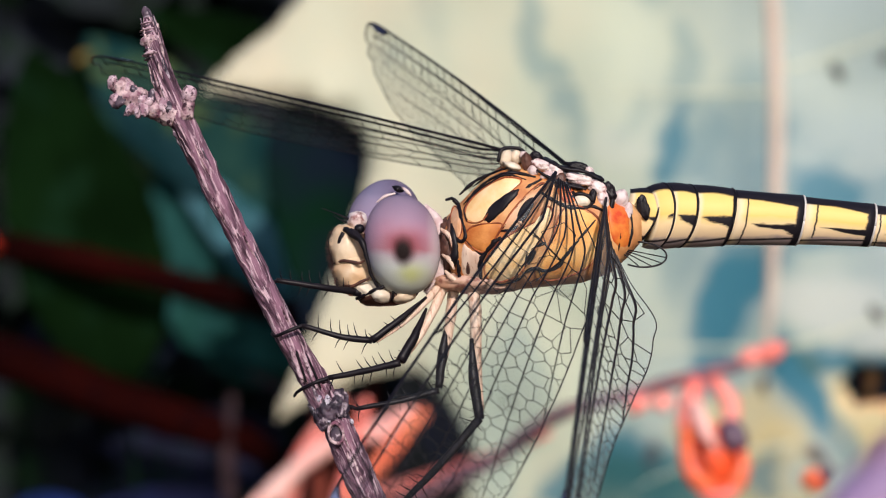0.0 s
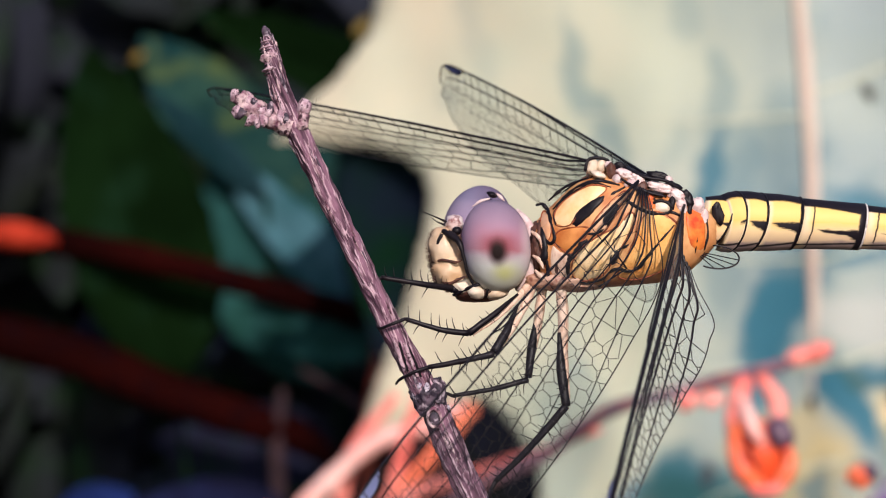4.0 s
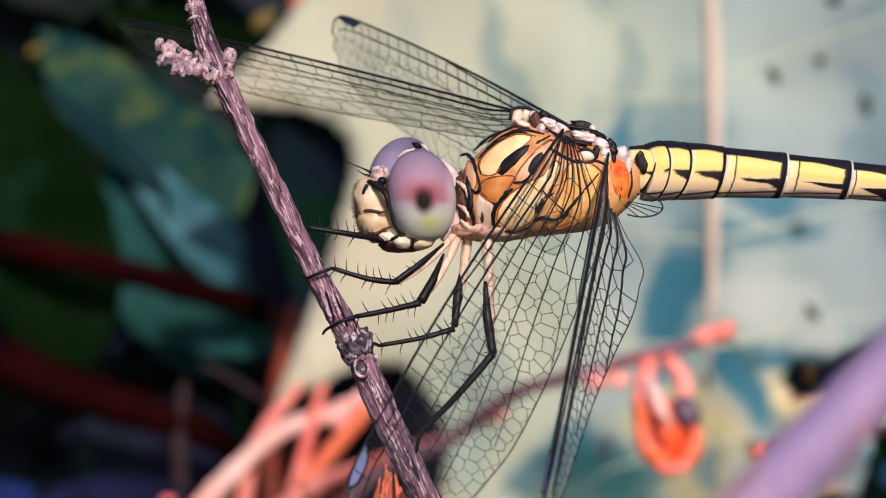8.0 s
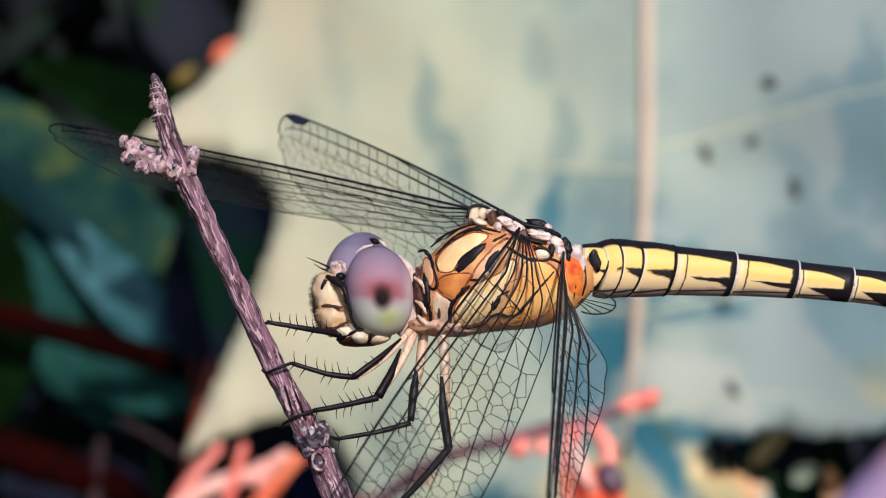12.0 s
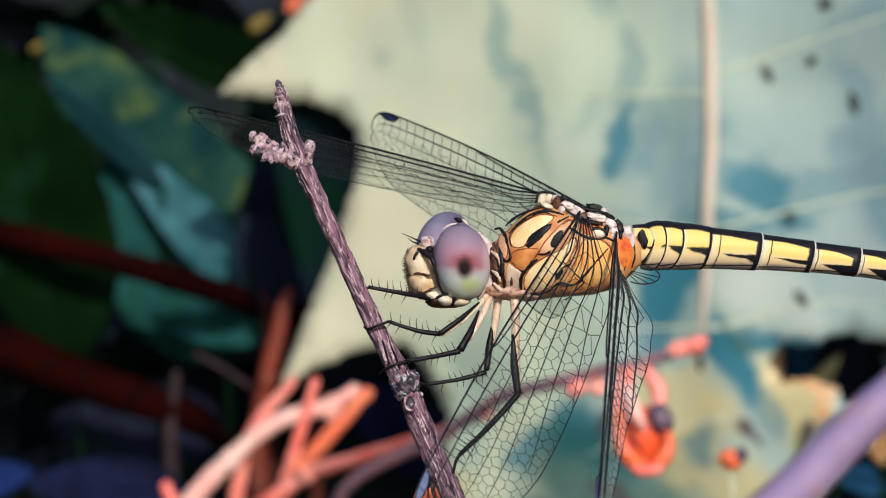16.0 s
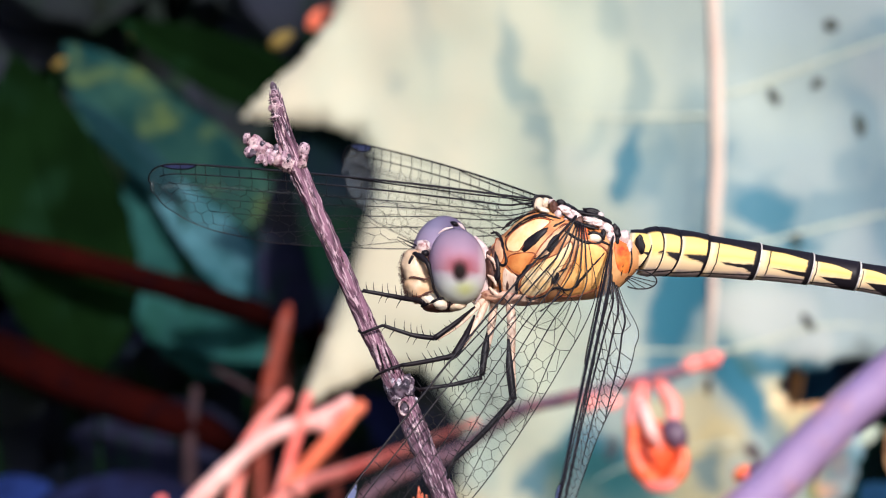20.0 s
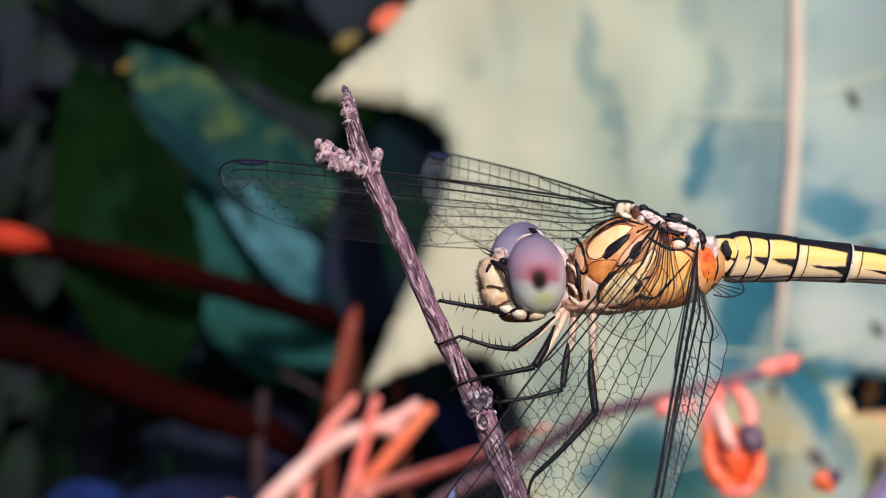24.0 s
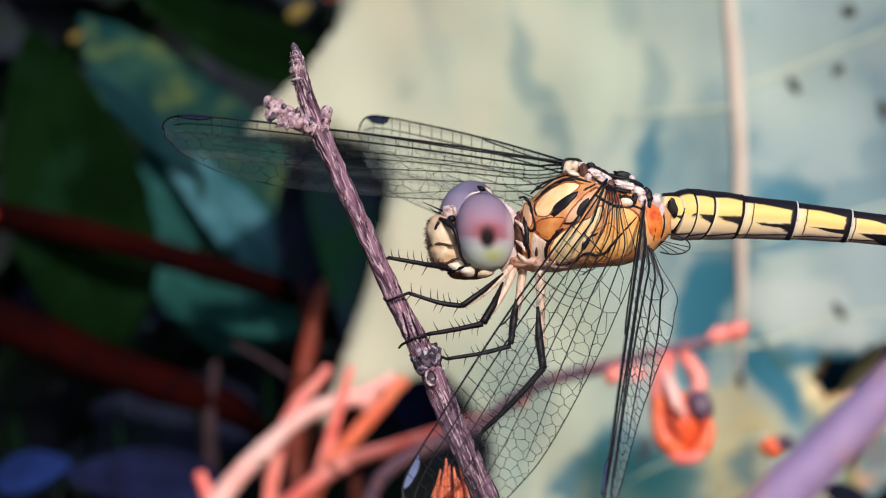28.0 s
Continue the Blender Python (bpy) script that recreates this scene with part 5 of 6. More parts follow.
    plate("red_patch", [(7.5, 2.9), (7.7, 2.3), (8.1, 2.05), (8.45, 2.2), (8.2, 2.6), (7.9, 2.95)], RED, "red orange patch", 0.08, 0.12)
    plate("red_patch", [(10.0, 1.9), (10.5, 2.05), (10.88, 1.7), (11.0, 0.9), (10.95, 0.0), (10.4, -0.05), (10.08, 0.6)], RED, "red orange patch", 0.08, 0.12)
    for pts, r in (([(2.64, 2.62), (3.46, 3.29), (4.83, 3.85)], 0.15), ([(2.91, 2.13), (3.76, 2.98), (4.44, 3.4), (5.29, 3.64), (6.5, 3.39)], 0.17), ([(3.09, 1.28), (2.97, 1.89), (3.46, 2.62), (4.25, 3.16), (5.1, 3.52), (6.04, 3.27)], 0.10),
                   ([(1.94, 2.38), (2.3, 2.44), (2.67, 2.01), (2.9, 1.16), (3.02, 0.55), (2.78, 0.31), (2.38, 0.71)], 0.17), ([(3.74, -1.7), (3.77, -0.66), (4.42, 0.18), (4.81, 0.48)], 0.20), ([(5.86, -1.28), (6.35, -1.04), (6.84, -1.17), (7.45, -0.99), (8.3, 0.04), (9.37, 1.25)], 0.17),
                   ([(5.93, -0.98), (6.11, -0.25), (6.78, 0.11), (6.97, 0.23)], 0.10), ([(4.81, 0.79), (5.33, 0.84), (5.7, 1.09)], 0.12), ([(6.8, 2.6), (7.25, 2.29), (8.01, 1.92), (8.86, 1.8)], 0.16), ([(3.92, -1.45), (4.65, -1.82), (5.56, -1.59), (5.93, -1.22)], 0.10),
                   ([(2.3, 1.17), (2.53, -0.05), (2.38, -0.96)], 0.34), ([(2.6, -0.6), (2.66, -1.3), (2.8, -1.7)], 0.18), ([(4.9, 0.9), (5.6, 1.9), (6.3, 2.65), (6.9, 3.05)], 0.07), ([(9.75, 2.0), (9.82, 0.9), (9.70, -0.2)], 0.09), ([(10.47, 1.84), (10.56, 0.86), (10.46, -0.25)], 0.08),
                   ([(11.03, 1.78), (11.14, 0.85), (10.95, -0.07)], 0.12), ([(3.0, 0.42), (3.4, -0.02), (3.85, -0.32), (4.3, 0.1)], 0.07), ([(3.3, 3.0), (4.2, 3.55), (5.2, 3.9)], 0.07)):
        q = [near_side(p.x, p.z, 0.005) for p in curve([(x, 0, z) for x, z in pts], 7)]
        part("seam", tube(bmesh.new(), q, [r * 0.3, r * 0.68, r * 0.5, r * 0.72, r * 0.3], 6, rough=0.6, grain=0.3), BLACK, th, "black seam")
    part("wing_sclerite", blob(bmesh.new(), (8.72, 1.35, 2.18), (0.42, 0.16, 0.27), turn=(0, 8, 0), rough=0.12, grain=0.4, sub=4), CREAM, th, "pale oval wing base plate")
    part("sclerite_rim", tube(bmesh.new(), [(8.72 + 0.5 * math.cos(a), 1.32, 2.18 + 0.34 * math.sin(a) - 0.06 * math.cos(a)) for a in np.linspace(0, 2 * math.pi, 25)], 0.085, 7, rough=0.3, grain=0.3), BLACK, th, "black rim")
    # wing bases on the back: pale plates set in black
    part("back_ridge", tube(bmesh.new(), curve([(5.32, 3.2, 4.24), (6.80, 3.1, 3.86), (8.65, 3.1, 3.04), (10.76, 3.4, 1.99)], 8), [0.4, 0.5, 0.48, 0.4], 12, rough=0.4, grain=0.5), BLACK, th, "black ridge of the back")
    for c, r in (((4.99, 2.3, 4.38), (0.32, 0.36, 0.46)), ((5.51, 2.6, 4.49), (0.36, 0.40, 0.42)), ((5.33, 1.9, 3.96), (0.5, 0.35, 0.2))):
        part("collar", blob(bmesh.new(), c, r, turn=(0, 20, 0), rough=0.25, grain=0.4), CREAM, th, "cream knob at the wing base")
    part("collar_rim", tube(bmesh.new(), curve([(4.66, 1.9, 4.18), (4.81, 2.0, 4.74), (5.27, 2.2, 4.87), (5.82, 2.3, 4.75), (6.06, 2.2, 4.31)], 5), 0.09, 7), BLACK, th, "black rim")
    plates = (((6.79, 1.9, 3.96), (0.52, 0.3, 0.26), 22, WHITE), ((7.46, 1.8, 3.67), (0.44, 0.3, 0.28), 30, WHITE), ((7.03, 1.7, 3.46), (0.36, 0.25, 0.20), -30, RIM), ((8.53, 1.9, 3.27), (0.80, 0.3, 0.27), 14, WHITE),
              ((9.48, 2.0, 2.84), (0.44, 0.3, 0.34), 35, WHITE), ((9.75, 1.9, 2.20), (0.26, 0.25, 0.46), -12, WHITE), ((8.06, 1.6, 2.62), (0.30, 0.22, 0.30), -20, RED),
              ((10.53, 2.4, 2.21), (0.40, 0.3, 0.50), 40, RIM), ((10.90, 2.5, 1.59), (0.28, 0.3, 0.46), 12, RIM), ((7.64, 1.6, 2.99), (0.30, 0.24, 0.50), 14, BROWN), ((7.34, 1.7, 2.88), (0.22, 0.2, 0.40), -15, ORANGE),
              ((8.50, 2.6, 3.88), (0.62, 0.3, 0.24), 14, BLACK), ((6.49, 2.3, 4.37), (0.34, 0.3, 0.32), 30, BLACK), ((6.06, 2.0, 4.12), (0.24, 0.25, 0.44), -10, BROWN), ((9.37, 2.3, 3.31), (0.46, 0.3, 0.22), 24, BLACK),
              ((9.22, 1.7, 2.32), (0.20, 0.2, 0.42), 10, BLACK), ((10.09, 2.1, 2.63), (0.26, 0.25, 0.44), -20, BLACK), ((7.95, 1.9, 3.55), (0.20, 0.22, 0.36), -25, BLACK), ((8.31, 1.7, 2.93), (0.5, 0.2, 0.14), 15, BLACK),
              ((6.36, 1.8, 3.68), (0.30, 0.22, 0.24), 40, RIM), ((10.15, 2.0, 1.89), (0.16, 0.2, 0.42), 5, BLACK), ((5.94, 2.3, 4.50), (0.22, 0.25, 0.20), 0, RIM), ((9.10, 2.5, 3.69), (0.24, 0.25, 0.18), 30, RIM))
    for c, r, turn, mat in plates:
        lab = "pale wing base plate" if mat in (WHITE, RIM) else "dark wing base plate" if mat in (BLACK, BROWN) else "rusty wing base plate"
        part("wing_sclerite", blob(bmesh.new(), c, r, turn=(0, turn, 0), rough=0.3, grain=0.42, sub=4, power=2.3), mat, th, lab)
    for pts in ([(6.55, 1.5, 3.73), (7.24, 1.4, 3.29), (8.00, 1.4, 2.98), (8.97, 1.4, 2.73)], [(7.16, 1.7, 4.10), (7.89, 1.6, 3.78), (8.87, 1.7, 3.60), (9.72, 1.9, 3.17)], [(8.30, 1.4, 2.68), (8.67, 1.4, 2.01), (9.34, 1.5, 1.88), (9.83, 1.6, 1.64)],
                [(6.79, 1.4, 3.29), (6.18, 1.3, 2.93), (5.69, 1.2, 2.56)]):
        part("wing_hinge", tube(bmesh.new(), curve(pts, 6), [0.05, 0.11, 0.06], 7, rough=0.4, grain=0.3), BLACK, th, "black hinge line")
    part("neck", blob(bmesh.new(), (2.14, 3.4, 0.06), (0.62, 1.4, 1.5), rough=0.25, grain=0.5, sub=4), BROWN, FLY, "dark brown neck")
    for pts in ([(1.75, 2.2, 0.97), (2.19, 1.9, 0.59), (2.37, 1.8, 0.04)], [(1.81, 2.2, -0.32), (2.18, 1.9, -0.57), (2.43, 1.8, -1.06)], [(1.92, 2.3, -1.12), (2.24, 2.0, -1.43), (2.61, 1.9, -1.67)]):
        part("neck_fold", tube(bmesh.new(), curve(pts, 6), [0.06, 0.14, 0.06], 8, rough=0.3, grain=0.4), PALE, FLY, "pale neck fold")
    part("breast", blob(bmesh.new(), (3.49, 3.5, -1.69), (2.3, 1.8, 0.62), turn=(0, 2, 0), rough=0.14, grain=0.9, sub=4), BREAST, FLY, "pale pinkish breast")


thorax()

ABD = new("abdomen")
ABD.parent = FLY
ABD_AT = Vector((10.85, 4.2, 1.66))
ABD.location = ABD_AT * MM


def abdomen():
    """Ten plates along a gently sinking line; the joints of the front ones lean and bow to the rear on the flanks."""
    cuts = [(10.79, 4.2, 1.62), (11.95, 4.3, 1.36), (12.75, 4.4, 1.40), (13.95, 4.5, 1.36), (15.95, 4.6, 1.27), (19.40, 4.7, 1.06), (22.90, 4.75, 0.76), (25.98, 4.8, 0.44), (28.52, 4.8, 0.13), (30.50, 4.8, -0.12), (31.60, 4.8, -0.25)]
    half = [1.15, 1.45, 1.62, 1.56, 1.42, 1.22, 1.04, 0.95, 0.96, 0.93, 0.55]
    lean = [0.1, 0.16, 0.18, 0.18, 0.16, 0.12, 0.10, 0.08, 0.06, 0.05, 0.0]
    bow = [0.2, 0.36, 0.38, 0.34, 0.18, 0.10, 0.08, 0.06, 0.05, 0.04, 0.0]
    skins = (SEGMENT_FRONT, SEGMENT_FRONT, SEGMENT_THIRD, SEGMENT_THIRD, SEGMENT, SEGMENT, SEGMENT_DARK, SEGMENT_DARK, SEGMENT_END, SEGMENT_END)
    for i in range(len(cuts) - 1):
        a, b = Vector(cuts[i]), Vector(cuts[i + 1])
        d = (b - a).normalized()
        up = Vector((0, 0, 1))
        up = (up - d * up.dot(d)).normalized()
        side = d.cross(up)

        def at_ring(t, q, r, stretch=1.0):
            c, sn = math.cos(q), math.sin(q)
            ln, bw = lean[i] + (lean[i + 1] - lean[i]) * t, bow[i] + (bow[i + 1] - bow[i]) * t
            shift = r * (ln * sn + bw * (abs(c) - 0.5))
            return a + (b - a) * t + d * shift + (side * (c * 0.86) + up * (sn + 0.05 * max(0, sn) ** 8)) * r * stretch - ABD_AT

        bm = bmesh.new()
        layer = bm.loops.layers.uv.new("plate")
        place = {}
        rings = []
        n, m = 10, 32
        for k in range(n + 1):
            t = k / n
            r = half[i] + (half[i + 1] - half[i]) * t
            r *= 0.962 + 0.05 * t ** 2 if i > 3 else 0.985 + 0.03 * math.sin(math.pi * t)
            ring = []
            for s in range(m):
                q = 2 * math.pi * s / m
                v = bm.verts.new(at_ring(t, q, r) * MM)
                place[v] = (t, 0.5 + 0.5 * math.sin(q))
                ring.append(v)
            rings.append(ring)
        for p, q in zip(rings, rings[1:]):
            for s in range(m):
                bm.faces.new((p[s], p[(s + 1) % m], q[(s + 1) % m], q[s]))
        bm.faces.new(rings[0])
        bm.faces.new(rings[-1])
        for f in bm.faces:
            for lp in f.loops:
                lp[layer].uv = place[lp.vert]
        part("segment", bm, skins[i], ABD, "gold plate with black back and black streak")
        loop = [at_ring(1.0, 2 * math.pi * s / m, half[i + 1], 0.985 if i > 3 else 0.975) + d * (0.06 if i > 3 else 0) for s in range(m + 1)]
        part("ring", tube(bmesh.new(), loop, 0.055 if i > 3 else 0.062, 6), RING if i > 3 else BLACK, ABD, "pale joint ring" if i > 3 else "black joint ring")
    part("segment_mark", blob(bmesh.new(), Vector((11.72, 2.98, 1.86)) - ABD_AT, (0.30, 0.09, 0.60), turn=(0, -14, 0), rough=0.3, grain=0.4, sub=4), BLACK, ABD, "black mark on the first plate")
    for dy in (-0.35, 0.35):
        e = Vector(cuts[-1])
        part("tail_appendage", tube(bmesh.new(), curve([e + Vector((-0.1, dy, 0.1)), e + Vector((0.7, dy * 1.1, 0.15)), e + Vector((1.5, dy * 0.8, 0.05))], 5), [0.22, 0.2, 0.06], 8, ABD_AT), BLACK, ABD, "black tail appendage")


abdomen()


def leg(pts, radii, mats, seed=0, fringe=-1):
    """Femur, tibia and clawed foot along the points; the first two joints are knee and ankle."""
    lg = new("leg")
    lg.parent = FLY
    rnd = random.Random(seed)
    names = ("femur", "tibia", "tarsus")
    for k, name in enumerate(names):
        q = pts[k]
        c = curve(q, 6)
        bm = tube(bmesh.new(), c, [r * 1.3 for r in radii[k]], 10, rough=0.15, grain=0.3)
        lab = "pale pinkish thigh" if mats[k] is PALE else ""
        seg = part(name, bm, mats[k], lg, lab)
        if k < 2:
            total = sum((b - a).length for a, b in zip(c, c[1:]))
            steps = int(total / 0.44)
            for i in range(steps):
                along = (i + 0.5 + rnd.uniform(-0.15, 0.15)) / steps * (len(c) - 1)
                a, b = c[int(along)], c[int(along) + 1]
                root, d = a.lerp(b, along % 1), (b - a).normalized()
                for sgn in (-1, 1):
                    if (k == 0 and i < steps * 0.45) or rnd.random() < (0.12 if sgn == fringe else 0.45):
                        continue
                    u = Vector((-d.z, rnd.uniform(-0.35, 0.35), d.x)).normalized() * sgn
                    e = root + (u + d * rnd.uniform(0.25, 0.45)) * rnd.uniform(0.5, 0.78) * (1 if k else 0.6)
                    part("spine", tube(bmesh.new(), [root, root.lerp(e, 0.5) + d * 0.04, e], [0.045, 0.032, 0.012], 4), BLACK, lg)
    return lg


leg([[(-0.64, 3.0, -2.46), (-1.83, 2.4, -2.20), (-2.56, 2.0, -2.07)], [(-2.50, 2.0, -2.07), (-3.99, 0.8, -1.81), (-6.12, 0.2, -1.43)], [(-6.06, 0.2, -1.46), (-6.49, -0.3, -1.55), (-6.88, 0.0, -1.36)]],
    [[0.2, 0.18], [0.15, 0.09], [0.07, 0.05]], (BLACK, BLACK, BLACK), seed=1)
leg([[(1.01, 1.9, -2.40), (-0.06, 0.7, -3.34), (-1.47, 0.0, -4.40)], [(-1.47, 0.0, -4.40), (-2.84, -0.4, -4.20), (-4.74, -0.6, -3.61)], [(-4.74, -0.6, -3.61), (-5.42, -0.9, -3.87), (-6.05, -0.6, -4.11), (-6.36, 0.0, -4.01)]],
    [[0.05, 0.12, 0.15], [0.13, 0.09], [0.08, 0.05]], (BLACK, BLACK, BLACK), seed=2)
leg([[(1.01, 2.0, -2.95), (0.49, 1.1, -4.26), (-0.15, 0.5, -5.45)], [(-0.15, 0.5, -5.51), (-1.71, 0.4, -5.86), (-3.63, 0.3, -6.20)], [(-3.63, 0.3, -6.20), (-4.39, 0.0, -6.45), (-5.18, 0.4, -6.86), (-5.44, 0.9, -7.12)]],
    [[0.05, 0.17, 0.20], [0.15, 0.10], [0.08, 0.05]], (BLACK, BLACK, BLACK), seed=3)
leg([[(1.94, 3.1, -3.71), (1.70, 2.6, -5.30), (1.53, 2.2, -6.87)], [(1.53, 2.2, -6.99), (-0.29, 1.8, -7.45), (-2.47, 1.5, -7.81)], [(-2.47, 1.5, -7.81), (-2.99, 1.2, -7.58), (-3.40, 1.0, -7.38)]],
    [[0.08, 0.19, 0.15], [0.12, 0.09], [0.08, 0.05]], (BLACK, BLACK, BLACK), seed=4)
leg([[(3.24, 1.5, -4.44), (3.36, 1.1, -6.40), (3.63, 0.8, -8.32)], [(3.63, 0.8, -8.26), (1.87, 0.6, -10.29), (-0.14, 0.8, -12.29)], [(-0.14, 0.8, -12.29), (-0.39, 0.8, -12.77), (-0.53, 1.2, -13.51)]],
    [[0.07, 0.20, 0.18], [0.17, 0.11], [0.09, 0.06]], (BLACK, BLACK, BLACK), seed=5)
for pts, r in (([(3.20, 2.8, -1.56), (3.38, 2.3, -3.09), (3.44, 2.0, -4.46), (3.53, 1.7, -6.13), (3.71, 1.3, -7.93)], [0.34, 0.36, 0.32, 0.22, 0.14]), ([(2.28, 3.4, -1.71), (2.13, 3.2, -3.10), (1.97, 3.0, -4.33), (1.75, 2.9, -5.71)], [0.32, 0.34, 0.28, 0.14]),
               ([(1.83, 3.0, -1.86), (1.30, 2.3, -3.08), (0.65, 1.6, -4.34), (0.01, 1.0, -5.35)], [0.30, 0.28, 0.22, 0.12]), ([(1.59, 2.8, -1.86), (0.83, 1.9, -2.76), (-0.16, 1.0, -3.71), (-1.27, 0.2, -4.47)], [0.24, 0.20, 0.15, 0.09])):
    part("upper_leg", tube(bmesh.new(), curve(pts, 6), [v * 0.85 for v in r], 12, rough=0.12, grain=0.8), PALE, FLY, "pale pinkish upper leg")


# wings ---------------------------------------------------------------
def wing_shape(fore, length, chords=None):
    """Leading and trailing edge of a wing at x along its span, in mm, with a rounded tip."""
    if fore:
        ks, vs = (0, 0.05, 0.12, 0.3, 0.5, 0.7, 0.82, 1.0), (0.7, 2.4, 4.3, 5.3, 5.9, 6.1, 5.7, 5.2)
    else:
        ks, vs = (0, 0.03, 0.08, 0.15, 0.25, 0.4, 0.6, 0.8, 1.0), (0.9, 4.8, 8.2, 9.0, 8.5, 7.2, 6.2, 5.6, 5.0)

    if chords:
        ks, vs = np.linspace(0, 1, len(chords)), chords

    def smooth(f):
        i = max(0, min(len(ks) - 2, int(np.searchsorted(ks, f)) - 1))
        h = ks[i + 1] - ks[i]
        t = (f - ks[i]) / h
        m0 = (vs[i + 1] - vs[max(i - 1, 0)]) / (ks[i + 1] - ks[max(i - 1, 0)]) * h
        m1 = (vs[min(i + 2, len(ks) - 1)] - vs[i]) / (ks[min(i + 2, len(ks) - 1)] - ks[i]) * h
        return vs[i] * (2 * t ** 3 - 3 * t * t + 1) + m0 * (t ** 3 - 2 * t * t + t) + vs[i + 1] * (3 * t * t - 2 * t ** 3) + m1 * (t ** 3 - t * t)

    def edges(x):
        f = min(1.0, max(0.0, x / length))
        a = 0.35 * math.sin(math.pi * min(1, f * 1.1))
        b = -float(smooth(f))
        u = max(0.0, (f - 0.80) / 0.20)
        m = a - 1.9
        w1, w2 = math.sqrt(max(0, 1 - u ** 5)), math.sqrt(max(0, 1 - u ** 2.2))
        return m + (a - m) * w1, m + (b - m) * w2

    return (lambda x: edges(x)[0]), (lambda x: edges(x)[1])


def make_wing(name, root, fore, length, label, seed, bend=0.0, slim=0.0, bold=1.0, chords=None, sparse=1.0):
    lead, wide = wing_shape(fore, length, chords)

    def trail(x):
        return lead(x) + (wide(x) - lead(x)) * (1 - slim * min(1, x / length) ** 0.7)

    wing = new(name)
    wing.parent = FLY
    wing.location = Vector(root) * MM
    tagged(wing, label)
    rnd = random.Random(seed)

    def vec(x, y):
        """Place on the wing: pleated near the leading edge; bend curls the rear of the wing round an arc."""
        s = lead(x) - y
        pleat = 0.22 * math.sin(s * 3.2) * math.exp(-s * 0.5) * min(1, x / 3) - 0.012 * s * s * (x / length)
        if not bend:
            return Vector((x, y, pleat))
        return Vector((x, lead(x) - bend * math.sin(s / bend), pleat - bend * (1 - math.cos(s / bend))))

    # membrane
    bm = bmesh.new()
    nx, ny = 44, 14
    grid = [[bm.verts.new(vec(x, lead(x) + (trail(x) - lead(x)) * j / ny) * MM) for j in range(ny + 1)] for x in np.concatenate((np.linspace(0, 0.7 * length, nx - 14, endpoint=False), length * (1 - 0.3 * np.linspace(1, 0, 15) ** 2)))]
    for a, b in zip(grid, grid[1:]):
        for j in range(ny):
            bm.faces.new((a[j], a[j + 1], b[j + 1], b[j]))
    part("membrane", bm, MEMBRANE, wing, "clear glassy membrane")

    def vein(kind, pts, r, lab=""):
        part(kind, tube(bmesh.new(), [vec(x, y) for x, y in pts], r, 6), VEIN, wing, lab)

    xs = length * (1 - np.linspace(1, 0, 80) ** 2)
    vein("costal_vein", [(x, lead(x)) for x in xs], [r for r in (0.078, 0.072, 0.062, 0.05)], "thick black leading vein")
    vein("trailing_edge", [(x, trail(x)) for x in np.concatenate((length * (1 - np.linspace(0, 0.5, 60) ** 2), np.linspace(0.748 * length, 0, 110)))], [0.035, 0.03])
    vein("subcosta", [(x, lead(x) - 0.45 * math.sin(math.pi * min(0.5, x / length) / 0.5 * 0.98 + 0.0) ** 0.5 if x < length * 0.5 else lead(x) - 0.02) for x in np.linspace(0.05, length * 0.5, 30)], 0.05)
    vein("radius_vein", [(x, lead(x) - 0.9 * min(1, x / 3)) for x in np.linspace(0, length * 0.97, 50)], [0.068, 0.058, 0.04])
    mains = []
    for f00, f0, f1, x1 in ((0.30, 0.26, 0.36, 0.95), (0.42, 0.36, 0.54, 0.92), (0.54, 0.46, 0.72, 0.85), (0.68, 0.60, 0.88, 0.72), (0.82, 0.76, 0.99, 0.5)):
        pts = []
        for x in np.linspace(0.2, length * x1, 40):
            t = x / (length * x1)
            f = f00 + (f0 - f00) * min(1, t * 3.0) + (f1 - f0) * t ** 2
            pts.append((x, lead(x) + (trail(x) - lead(x)) * f))
        mains.append(pts)
        vein("long_vein", pts, [r * bold for r in (0.044, 0.036, 0.02)])
    if not fore and not chords:
        pts = [(0.6, -1.2), (2.2, -3.0), (4.2, -5.2), (6.6, -6.6), (7.6, -5.8)]
        vein("anal_loop", [(p.x, p.y) for p in curve([(x, y, 0) for x, y in pts], 6)], 0.06)
    # triangle of crossing veins near the base
    if sparse == 1.0 and not chords:
        vein("arculus", [(length * 0.16, lead(length * 0.16) - 0.9), (length * 0.17, trail(length * 0.17) * 0.55)], 0.04)
        vein("arculus", [(length * 0.17, trail(length * 0.17) * 0.55), (length * 0.25, trail(length * 0.25) * 0.42)], 0.04)
    # ladder of cross veins behind the leading edge
    bm = bmesh.new()
    for x in np.arange(length * 0.17, length * 0.96, 1.05):
        x = x + rnd.uniform(-0.2, 0.2)
        tube(bm, [vec(x, lead(x)), vec(x + 0.05, lead(x) - 0.9 * min(1, x / 3))], 0.024, 4)
        y2 = lead(x) + (trail(x) - lead(x)) * (0.26 + 0.08 * x / length)
        tube(bm, [vec(x, lead(x) - 0.9 * min(1, x / 3)), vec(x + 0.1, y2)], 0.02, 4)
    part("cross_vein_ladder", bm, VEIN, wing)
    # net of small cells between the long veins
    pts = []
    x0, col = 0.8, 0
